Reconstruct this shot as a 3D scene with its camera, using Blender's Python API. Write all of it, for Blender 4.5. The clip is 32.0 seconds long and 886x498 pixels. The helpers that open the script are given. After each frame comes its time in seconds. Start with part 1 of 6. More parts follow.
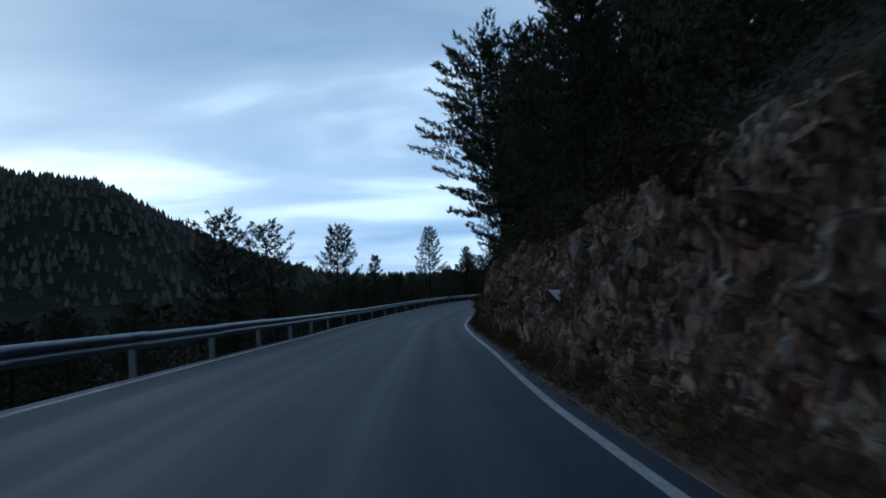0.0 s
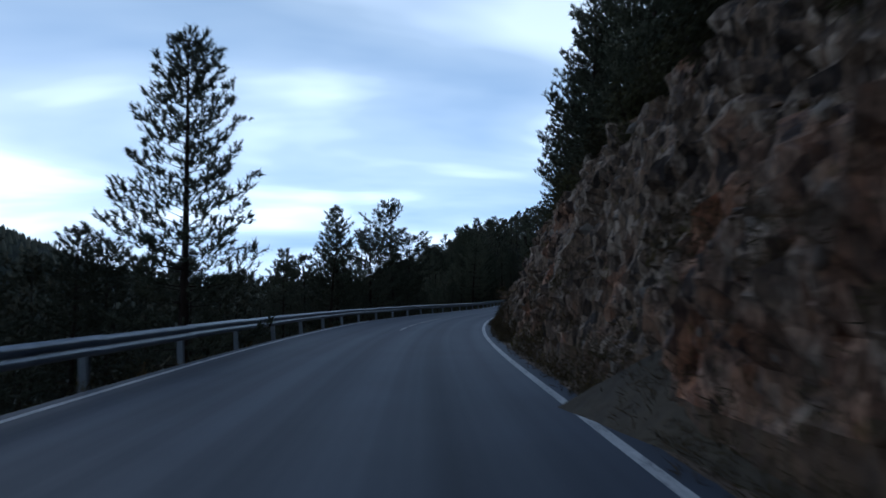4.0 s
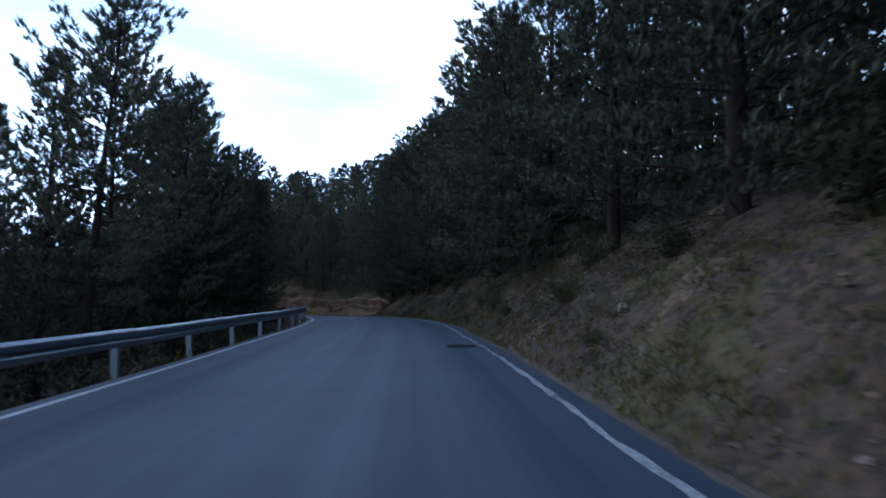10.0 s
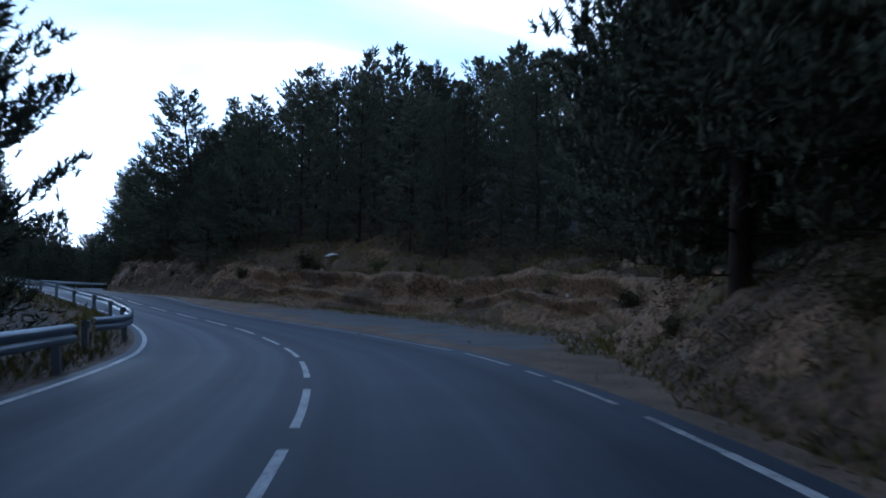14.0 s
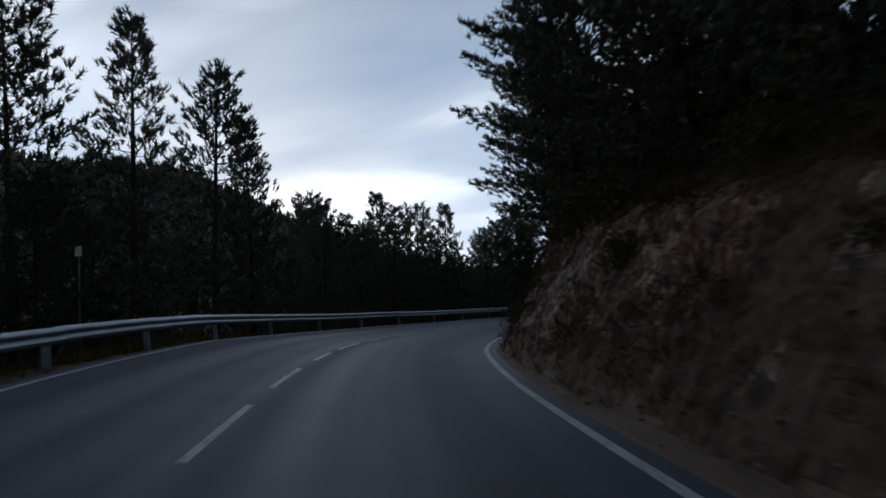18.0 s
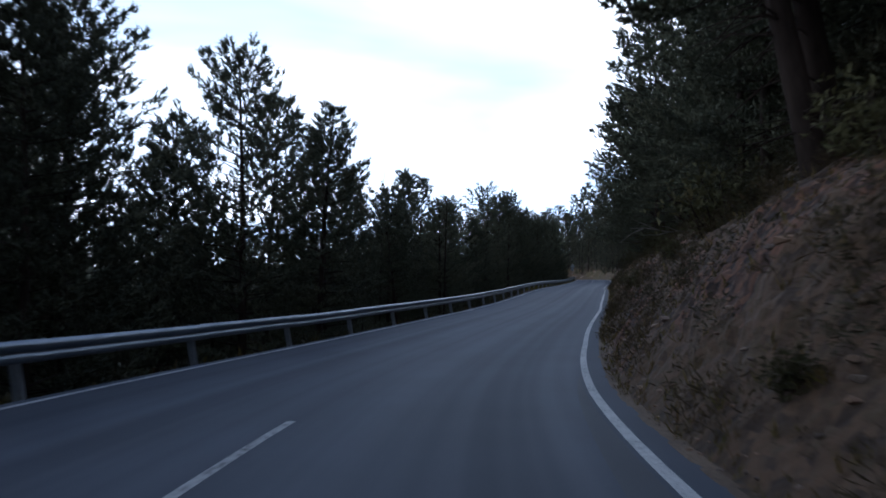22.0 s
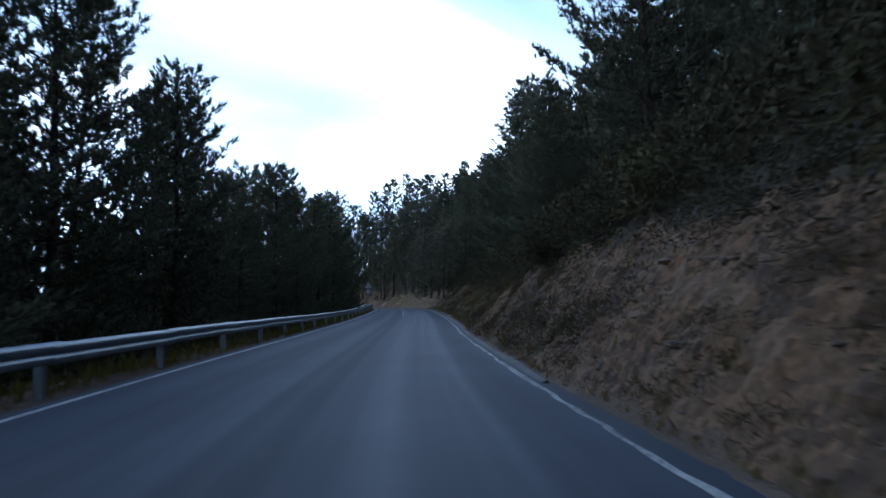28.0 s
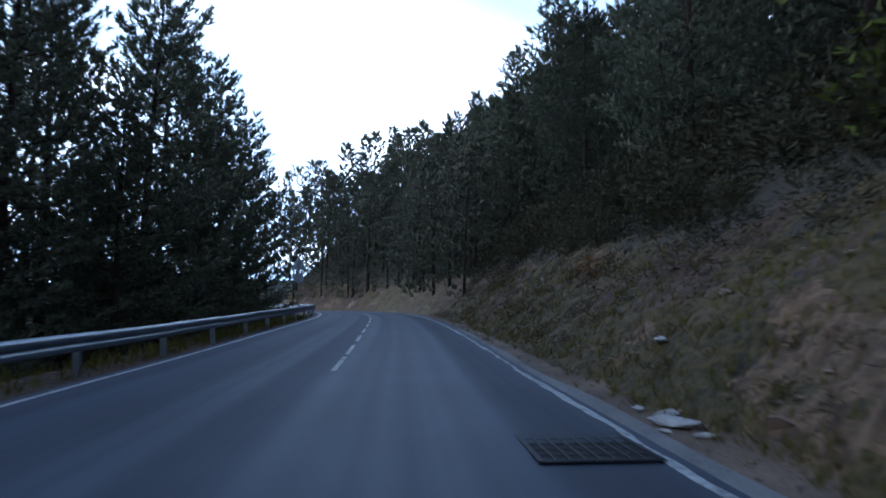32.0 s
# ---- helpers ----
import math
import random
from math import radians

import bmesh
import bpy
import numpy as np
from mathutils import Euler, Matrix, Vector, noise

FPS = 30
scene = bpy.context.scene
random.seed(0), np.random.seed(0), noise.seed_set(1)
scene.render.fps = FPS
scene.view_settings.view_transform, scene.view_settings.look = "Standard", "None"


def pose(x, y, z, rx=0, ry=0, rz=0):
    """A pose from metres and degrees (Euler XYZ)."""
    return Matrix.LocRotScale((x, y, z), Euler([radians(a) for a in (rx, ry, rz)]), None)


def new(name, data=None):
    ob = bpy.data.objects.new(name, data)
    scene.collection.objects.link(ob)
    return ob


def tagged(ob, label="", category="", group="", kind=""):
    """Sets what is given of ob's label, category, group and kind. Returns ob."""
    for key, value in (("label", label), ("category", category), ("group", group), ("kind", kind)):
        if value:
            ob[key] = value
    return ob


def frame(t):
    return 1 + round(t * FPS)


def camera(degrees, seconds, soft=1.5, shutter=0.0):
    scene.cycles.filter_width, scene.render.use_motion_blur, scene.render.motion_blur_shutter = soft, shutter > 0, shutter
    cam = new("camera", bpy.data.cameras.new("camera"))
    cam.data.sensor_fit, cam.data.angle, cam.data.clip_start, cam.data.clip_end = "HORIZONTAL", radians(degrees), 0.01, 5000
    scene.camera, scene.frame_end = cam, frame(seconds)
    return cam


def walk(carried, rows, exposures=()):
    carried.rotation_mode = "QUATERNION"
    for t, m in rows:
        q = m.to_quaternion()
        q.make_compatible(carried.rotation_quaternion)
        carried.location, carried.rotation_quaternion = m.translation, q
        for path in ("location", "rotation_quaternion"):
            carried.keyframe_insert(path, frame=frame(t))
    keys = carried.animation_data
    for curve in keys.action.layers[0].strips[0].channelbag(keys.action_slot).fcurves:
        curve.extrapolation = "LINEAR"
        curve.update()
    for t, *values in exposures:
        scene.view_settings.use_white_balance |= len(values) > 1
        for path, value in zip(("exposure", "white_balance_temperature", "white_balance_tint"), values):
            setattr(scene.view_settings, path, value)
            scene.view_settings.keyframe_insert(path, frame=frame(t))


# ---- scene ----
cam = camera(69.60, 32.0, soft=1.7, shutter=0.22)

# seconds, place in metres, turn in degrees
PATH = [
    (0.0, 0.106, -7.999, 1.512, 93.24, 1.06, -2.23),
    (0.5, 0.005, -1.498, 1.384, 92.91, 0.94, -3.41),
    (1.0, 0.051, 5.747, 1.219, 92.94, 0.48, -4.11),
    (1.5, 0.198, 13.043, 1.054, 92.92, -0.04, -4.56),
    (2.0, 0.436, 20.355, 0.881, 93.23, -0.03, -6.01),
    (2.5, 0.892, 27.615, 0.762, 93.86, -0.17, -8.16),
    (3.0, 1.686, 34.844, 0.686, 94.09, -0.32, -10.44),
    (3.5, 2.818, 42.065, 0.680, 94.33, -0.29, -12.83),
    (4.0, 4.176, 49.181, 0.691, 94.36, 0.23, -14.29),
    (4.5, 5.673, 56.241, 0.701, 94.41, 0.69, -15.25),
    (5.0, 7.315, 63.396, 0.698, 94.28, 1.11, -16.35),
    (5.5, 9.201, 70.778, 0.680, 94.32, 1.49, -18.10),
    (6.0, 11.413, 78.268, 0.673, 94.48, 0.62, -21.30),
    (6.5, 14.009, 85.694, 0.671, 94.51, -0.88, -24.34),
    (7.0, 16.983, 92.939, 0.669, 94.57, -1.29, -26.77),
    (7.5, 20.200, 99.904, 0.665, 94.40, -0.93, -28.53),
    (8.0, 23.468, 106.488, 0.652, 94.40, -1.27, -29.41),
    (8.5, 26.713, 112.794, 0.670, 94.30, -1.20, -30.57),
    (9.0, 29.949, 119.005, 0.668, 94.33, -1.64, -30.78),
    (9.5, 33.169, 125.223, 0.704, 94.62, -1.63, -30.55),
    (10.0, 36.358, 131.526, 0.752, 94.88, -1.08, -30.12),
    (10.5, 39.456, 137.816, 0.821, 95.26, -1.74, -29.68),
    (11.0, 42.524, 144.142, 0.904, 95.08, -2.03, -29.15),
    (11.5, 45.548, 150.471, 0.978, 94.83, -1.22, -28.17),
    (12.0, 48.435, 156.729, 1.039, 94.66, -1.07, -26.63),
    (12.5, 51.100, 163.056, 1.073, 94.30, -1.35, -24.79),
    (13.0, 53.368, 169.383, 1.030, 93.88, -1.07, -22.85),
    (13.5, 55.273, 175.709, 0.958, 93.58, -1.77, -18.89),
    (14.0, 56.799, 181.768, 0.866, 92.67, -1.51, -15.59),
    (14.5, 57.888, 187.750, 0.727, 92.35, -0.20, -11.44),
    (15.0, 58.304, 193.598, 0.537, 91.75, 0.48, -4.35),
    (15.5, 57.964, 199.497, 0.318, 91.60, 1.50, 2.34),
    (16.0, 56.745, 205.632, 0.229, 92.10, 1.70, 8.60),
    (16.5, 54.537, 212.104, 0.258, 92.70, 1.85, 13.00),
    (17.0, 51.719, 218.709, 0.408, 93.20, 1.85, 14.60),
    (17.5, 48.854, 225.422, 0.585, 93.29, 1.80, 14.72),
    (18.0, 46.191, 232.219, 0.549, 93.76, 2.86, 18.56),
    (18.5, 43.430, 238.762, 0.470, 94.33, 3.13, 19.90),
    (19.0, 41.018, 245.066, 0.408, 93.86, 2.97, 17.72),
    (19.5, 39.212, 251.298, 0.248, 93.85, 1.74, 11.44),
    (20.0, 38.151, 257.464, 0.045, 93.65, 1.49, 4.94),
    (20.5, 37.782, 263.425, -0.125, 93.86, 0.84, -0.46),
    (21.0, 37.968, 269.203, -0.241, 93.85, 0.25, -5.06),
    (21.5, 38.565, 274.607, -0.337, 93.55, -0.19, -9.82),
    (22.0, 39.503, 279.775, -0.437, 93.59, -0.35, -13.92),
    (22.5, 40.707, 284.464, -0.525, 94.08, -0.60, -17.93),
    (23.0, 42.159, 288.790, -0.567, 95.38, -1.03, -22.08),
    (23.5, 43.863, 292.879, -0.562, 95.26, -0.87, -26.66),
    (24.0, 45.807, 296.916, -0.511, 96.03, -0.87, -28.88),
    (24.5, 47.973, 301.022, -0.420, 96.24, -0.46, -30.51),
    (25.0, 50.323, 305.266, -0.295, 96.05, -0.67, -30.93),
    (25.5, 52.896, 309.845, -0.147, 96.22, -1.31, -31.15),
    (26.0, 55.562, 314.633, 0.008, 96.06, -0.93, -31.04),
    (26.5, 58.380, 319.770, 0.169, 96.10, -0.48, -30.94),
    (27.0, 61.298, 325.155, 0.366, 96.30, 0.03, -30.97),
    (27.5, 64.277, 330.684, 0.576, 96.18, 0.55, -31.15),
    (28.0, 67.273, 336.249, 0.778, 96.05, 0.53, -31.46),
    (28.5, 70.260, 341.777, 0.959, 95.50, 0.22, -31.65),
    (29.0, 73.224, 347.203, 1.106, 95.17, 0.12, -31.95),
    (29.5, 76.159, 352.477, 1.238, 95.65, 0.76, -32.07),
    (30.0, 79.083, 357.653, 1.365, 95.72, 0.82, -32.25),
    (30.5, 82.016, 362.814, 1.495, 96.08, 0.52, -32.24),
    (31.0, 84.885, 367.884, 1.629, 96.10, 0.36, -32.29),
    (31.5, 87.710, 372.911, 1.774, 95.93, 0.05, -32.11),
    (32.0, 90.506, 377.878, 1.928, 95.97, -0.22, -32.48),
]
EXPOSE = [(0.0, -0.5, 4800, 1), (3.5, -0.2, 4930, 6), (6.0, 0.25, 4900, 8), (8.0, 0.6, 4800, 7), (9.0, 0.68, 4780, 7), (10.0, 1.15, 4720, 9), (11.0, 1.5, 4660, 11), (12.5, 1.4, 4660, 11), (13.0, 1.22, 4660, 9), (14.0, 0.9, 4600, 7),
          (15.5, 0.28, 4560, 3), (18.0, -0.45, 5650, 10), (19.0, -0.12, 5900, 11), (20.0, -0.08, 5900, 12), (21.0, 0.42, 5800, 12), (22.0, 0.95, 5350, 12), (23.0, 1.12, 5050, 9), (24.0, 0.9, 4860, 6), (28.0, 1.1, 4880, 6),
          (30.0, 1.2, 4820, 5), (32.0, 1.5, 4860, 8)]
walk(cam, [(t, pose(x, y, z, rx, ry, rz)) for t, x, y, z, rx, ry, rz in PATH], EXPOSE)

# ---- the road's plan: every 8 m, from 8 m behind the start ----
BEND = [-0.0024, -0.0038, -0.0009, -0.0020, -0.0060, -0.0071, -0.0052, -0.0028, -0.0020, -0.0031, -0.0049, -0.0065,
    -0.0072, -0.0054, -0.0034, -0.0015, -0.0003, 0.0009, 0.0020, 0.0008, 0.0007, 0.0016, 0.0059, 0.0095,
    0.0060, 0.0090, 0.0207, 0.0228, 0.0226, 0.0115, -0.0080, 0.0042, 0.0005, -0.0091, -0.0179, -0.0182,
    -0.0152, -0.0124, -0.0148, -0.0165, -0.0087, -0.0023, 0.0012, 0.0011, 0.0005, -0.0000, -0.0002, -0.0014,
    -0.0011, -0.0002, 0.0009, -0.0004, 0.0007, 0.0011, 0.0009, 0.0013, 0.0033, 0.0065, 0.0097, 0.0121,
    0.0144, 0.0167, 0.0189, 0.0212, 0.0234, 0.0257]
RISE = [-0.0170, -0.0234, -0.0217, -0.0255, -0.0159, -0.0104, 0.0020, 0.0013, 0.0015, -0.0022, -0.0026, 0.0013,
    -0.0020, 0.0021, -0.0049, 0.0045, -0.0020, 0.0060, 0.0067, 0.0110, 0.0125, 0.0085, 0.0090, -0.0071,
    -0.0114, -0.0160, -0.0305, -0.0393, -0.0055, 0.0125, 0.0330, -0.0008, -0.0126, -0.0059, -0.0297, -0.0339,
    -0.0199, -0.0171, -0.0209, -0.0041, 0.0149, 0.0266, 0.0291, 0.0265, 0.0341, 0.0330, 0.0297, 0.0227,
    0.0212, 0.0216, 0.0232, 0.0264, 0.0285, 0.0270, 0.0348, 0.0324, 0.0282, 0.0248, 0.0208, 0.0175,
    0.0139, 0.0095, 0.0066, 0.0047, 0.0037, 0.0032]
BANK = [0.016, 0.018, 0.012, 0.009, 0.005, -0.002, 0.001, 0.003, 0.003, 0.002, 0.000, -0.004, -0.007, -0.008, -0.002, 
    -0.008, -0.008, -0.011, -0.013, -0.012, -0.018, -0.019, -0.021, -0.015, -0.009, -0.011, -0.002, 0.006, 0.024, 
    0.040, 0.043, 0.040, 0.046, 0.064, 0.077, 0.059, 0.042, 0.016, 0.004, -0.003, -0.006, -0.006, -0.012, -0.010, 
    -0.006, -0.002, 0.001, 0.005, 0.009, 0.005, -0.004, -0.007, -0.008, -0.006, -0.007, -0.006, -0.005, -0.004, -0.004, 
    -0.004, -0.004, -0.003, -0.002, -0.002, -0.001, -0.001]
LEFT = [-4.72, -4.71, -4.54, -4.40, -4.49, -4.42, -4.34, -4.32, -4.50, -4.65, -4.80, -4.94, -5.07, -4.73, -4.41, -4.25, 
    -4.22, -4.25, -4.21, -4.31, -4.21, -4.16, -4.02, -3.97, -4.13, -4.13, -4.20, -4.01, -4.00, -4.04, -4.27, -4.81, 
    -5.23, -5.71, -6.08, -6.14, -6.19, -5.92, -5.66, -5.44, -5.07, -4.81, -4.57, -4.54, -4.59, -4.60, -4.60, -4.57, 
    -4.56, -4.67, -4.95, -5.01, -5.00, -5.09, -5.08, -5.02, -4.94, -4.89, -4.85, -4.83, -4.80, -4.79, -4.77, -4.76, 
    -4.75, -4.75]
MID = [-1.41, -1.41, -1.34, -1.30, -1.26, -1.15, -1.23, -1.27, -1.33, -1.39, -1.45, -1.53, -1.37, -1.30, -1.17, -1.07, 
    -1.04, -1.05, -1.08, -1.06, -0.98, -0.92, -0.85, -0.88, -0.99, -0.93, -0.78, -0.70, -0.72, -1.06, -1.27, -1.45, 
    -1.72, -1.96, -2.04, -1.95, -1.97, -1.95, -1.88, -1.79, -1.58, -1.43, -1.31, -1.28, -1.27, -1.26, -1.25, -1.28, 
    -1.30, -1.35, -1.38, -1.38, -1.37, -1.34, -1.41, -1.48, -1.49, -1.49, -1.50, -1.50, -1.50, -1.50, -1.50, -1.50, 
    -1.50, -1.50]
RIGHT = [1.87, 1.79, 1.90, 1.85, 1.81, 1.91, 1.96, 1.78, 1.86, 1.89, 1.95, 2.08,
    2.19, 2.20, 2.14, 2.26, 2.20, 2.17, 1.98, 2.06, 2.28, 2.32, 2.49, 2.38,
    2.38, 2.72, 3.09, 3.37, 2.96, 2.05, 1.76, 2.27, 2.04, 1.88, 1.87, 2.05,
    2.08, 1.92, 1.70, 1.78, 2.01, 2.03, 2.12, 2.01, 2.04, 2.10, 2.11, 1.94,
    1.92, 1.90, 2.05, 2.13, 2.16, 2.08, 2.10, 2.04, 1.95, 1.89, 1.85, 1.82,
    1.80, 1.78, 1.77, 1.77, 1.76, 1.76]
RAIL = [-5.18, -5.18, -5.01, -4.87, -4.95, -4.87, -4.81, -4.79, -4.96, -5.11, -5.25, -5.38, -5.49, -5.18, -4.89, -4.73, 
    -4.70, -4.71, -4.66, -4.77, -4.66, -4.61, -4.47, -4.43, -4.57, -4.54, -4.60, -4.41, -4.37, -4.35, -4.61, -5.19, 
    -5.64, -6.14, -6.52, -6.58, -6.63, -6.36, -6.10, -5.87, -5.53, -5.28, -5.04, -5.00, -5.05, -5.06, -5.07, -5.04, 
    -5.03, -5.13, -5.37, -5.42, -5.41, -5.50, -5.50, -5.45, -5.38, -5.33, -5.30, -5.27, -5.25, -5.23, -5.22, -5.21, 
    -5.20, -5.20]
KNOT = np.arange(len(BEND)) * 8.0 - 8.0
S0, S1 = -46.0, 505.0
STEP = np.arange(S0, S1 + 0.5, 1.0)


def knots(values, s):
    return np.interp(s, KNOT, values)


_bend = np.where((STEP < -8), 0.0, knots(BEND, STEP))
_turn = np.concatenate([[0], np.cumsum((_bend[1:] + _bend[:-1]) / 2)])
_at0 = int(round(-S0))
_turn -= _turn[_at0]
_rise = np.where(STEP < -8, 0.0, knots(RISE, STEP))


def _run(v):
    out = np.concatenate([[0], np.cumsum((v[1:] + v[:-1]) / 2)])
    return out - out[_at0]


PX, PY, PZ = _run(-np.sin(_turn)), _run(np.cos(_turn)), _run(_rise)


def road_z(s, d):
    """Height of the road's plane at the way s and d metres to the right."""
    return np.interp(s, STEP, PZ) - np.clip(d, -8, 8) * knots(BANK, s)


def at(s, d, up=0.0):
    """World place at the way s, d metres to the right of the line that the camera keeps to, up metres over the road."""
    s, d = np.asarray(s, float), np.asarray(d, float)
    h = np.interp(s, STEP, _turn)
    return np.stack([np.interp(s, STEP, PX) + d * np.cos(h), np.interp(s, STEP, PY) + d * np.sin(h), road_z(s, d) + up], -1)


def heading(s):
    return float(np.interp(s, STEP, _turn))


# ---- light: a cloudy evening ----
world = bpy.data.worlds.new("world")
scene.world = world
world.use_nodes = True
wn, wl = world.node_tree.nodes, world.node_tree.links
wn.clear()


def wnode(kind, **sets):
    n = wn.new(kind)
    for key, value in sets.items():
        n.inputs[key].default_value = value
    return n


w_out, w_bg = wnode("ShaderNodeOutputWorld"), wnode("ShaderNodeBackground", Strength=1.0)
sky = wn.new("ShaderNodeTexSky")
sky.sky_type, sky.sun_disc, sky.sun_elevation, sky.sun_rotation = "NISHITA", False, radians(14), radians(-32)
sky.air_density, sky.dust_density = 1.0, 1.5
w_co = wnode("ShaderNodeTexCoord")
w_sep = wnode("ShaderNodeSeparateXYZ")
wl.new(w_co.outputs["Generated"], w_sep.inputs[0])
w_up = wnode("ShaderNodeMath")
w_up.operation = "MAXIMUM"
wl.new(w_sep.outputs["Z"], w_up.inputs[0])
w_up.inputs[1].default_value = 0.0
w_add = wnode("ShaderNodeMath")
w_add.operation = "ADD"
wl.new(w_up.outputs[0], w_add.inputs[0])
w_add.inputs[1].default_value = 0.22
w_div = wnode("ShaderNodeVectorMath")
w_div.operation = "DIVIDE"
w_com = wnode("ShaderNodeCombineXYZ", Z=1.0)
for k in ("X", "Y"):
    wl.new(w_add.outputs[0], w_com.inputs[k])
wl.new(w_co.outputs["Generated"], w_div.inputs[0])
wl.new(w_com.outputs[0], w_div.inputs[1])
w_map = wnode("ShaderNodeMapping", Rotation=(0, 0, radians(35)), Scale=(0.75, 1.45, 0.6), Location=(1.9, 0.4, 0.0))
wl.new(w_div.outputs[0], w_map.inputs[0])
w_noise = wnode("ShaderNodeTexNoise", Scale=1.05, Detail=4.0, Roughness=0.45, Distortion=0.3)
wl.new(w_map.outputs[0], w_noise.inputs["Vector"])
w_ramp = wn.new("ShaderNodeValToRGB")
cr = w_ramp.color_ramp
cr.elements[0].position, cr.elements[0].color = 0.32, (0.56, 0.73, 0.95, 1)
cr.elements[1].position, cr.elements[1].color = 0.62, (1.75, 1.77, 1.77, 1)
e = cr.elements.new(0.5)
e.color = (0.95, 1.06, 1.17, 1)
wl.new(w_noise.outputs["Fac"], w_ramp.inputs["Fac"])
w_mix = wnode("ShaderNodeMixRGB", Fac=0.9)
w_sky = wnode("ShaderNodeMixRGB", Fac=1.0, Color2=(0.1, 0.1, 0.1, 1))
w_sky.blend_type = "MULTIPLY"
wl.new(sky.outputs[0], w_sky.inputs["Color1"])
wl.new(w_sky.outputs[0], w_mix.inputs["Color1"])
wl.new(w_ramp.outputs[0], w_mix.inputs["Color2"])
w_fall = wn.new("ShaderNodeMapRange")
w_fall.inputs["From Min"].default_value, w_fall.inputs["From Max"].default_value = 0.05, 0.75
w_fall.inputs["To Min"].default_value, w_fall.inputs["To Max"].default_value = 1.0, 0.32
wl.new(w_sep.outputs["Z"], w_fall.inputs["Value"])
w_dot = wnode("ShaderNodeVectorMath")
w_dot.operation = "DOT_PRODUCT"
w_dot.inputs[1].default_value = (-0.35, 0.93, 0.1)
wl.new(w_co.outputs["Generated"], w_dot.inputs[0])
w_side = wn.new("ShaderNodeMapRange")
w_side.inputs["From Min"].default_value, w_side.inputs["From Max"].default_value = -0.6, 0.75
w_side.inputs["To Min"].default_value, w_side.inputs["To Max"].default_value = 0.55, 1.0
wl.new(w_dot.outputs["Value"], w_side.inputs["Value"])
w_dim = wnode("ShaderNodeMath")
w_dim.operation = "MULTIPLY"
wl.new(w_fall.outputs["Result"], w_dim.inputs[0])
wl.new(w_side.outputs["Result"], w_dim.inputs[1])
wl.new(w_dim.outputs[0], w_bg.inputs["Strength"])
w_tone = wnode("ShaderNodeMixRGB", Color2=(0.20, 0.36, 0.78, 1))
w_high = wn.new("ShaderNodeMapRange")
w_high.inputs["From Min"].default_value, w_high.inputs["From Max"].default_value = 0.42, 0.85
w_high.inputs["To Min"].default_value, w_high.inputs["To Max"].default_value = 0.0, 0.75
wl.new(w_sep.outputs["Z"], w_high.inputs["Value"])
wl.new(w_high.outputs["Result"], w_tone.inputs["Fac"])
wl.new(w_mix.outputs[0], w_tone.inputs["Color1"])
wl.new(w_tone.outputs[0], w_bg.inputs["Color"])
wl.new(w_bg.outputs[0], w_out.inputs["Surface"])
sun = new("sun", bpy.data.lights.new("sun", "SUN"))
sun.data.energy, sun.data.angle, sun.data.color = 0.3, radians(25), (1.0, 0.95, 0.88)
sun.matrix_world = pose(0, 0, 60, 72, 0, 212)


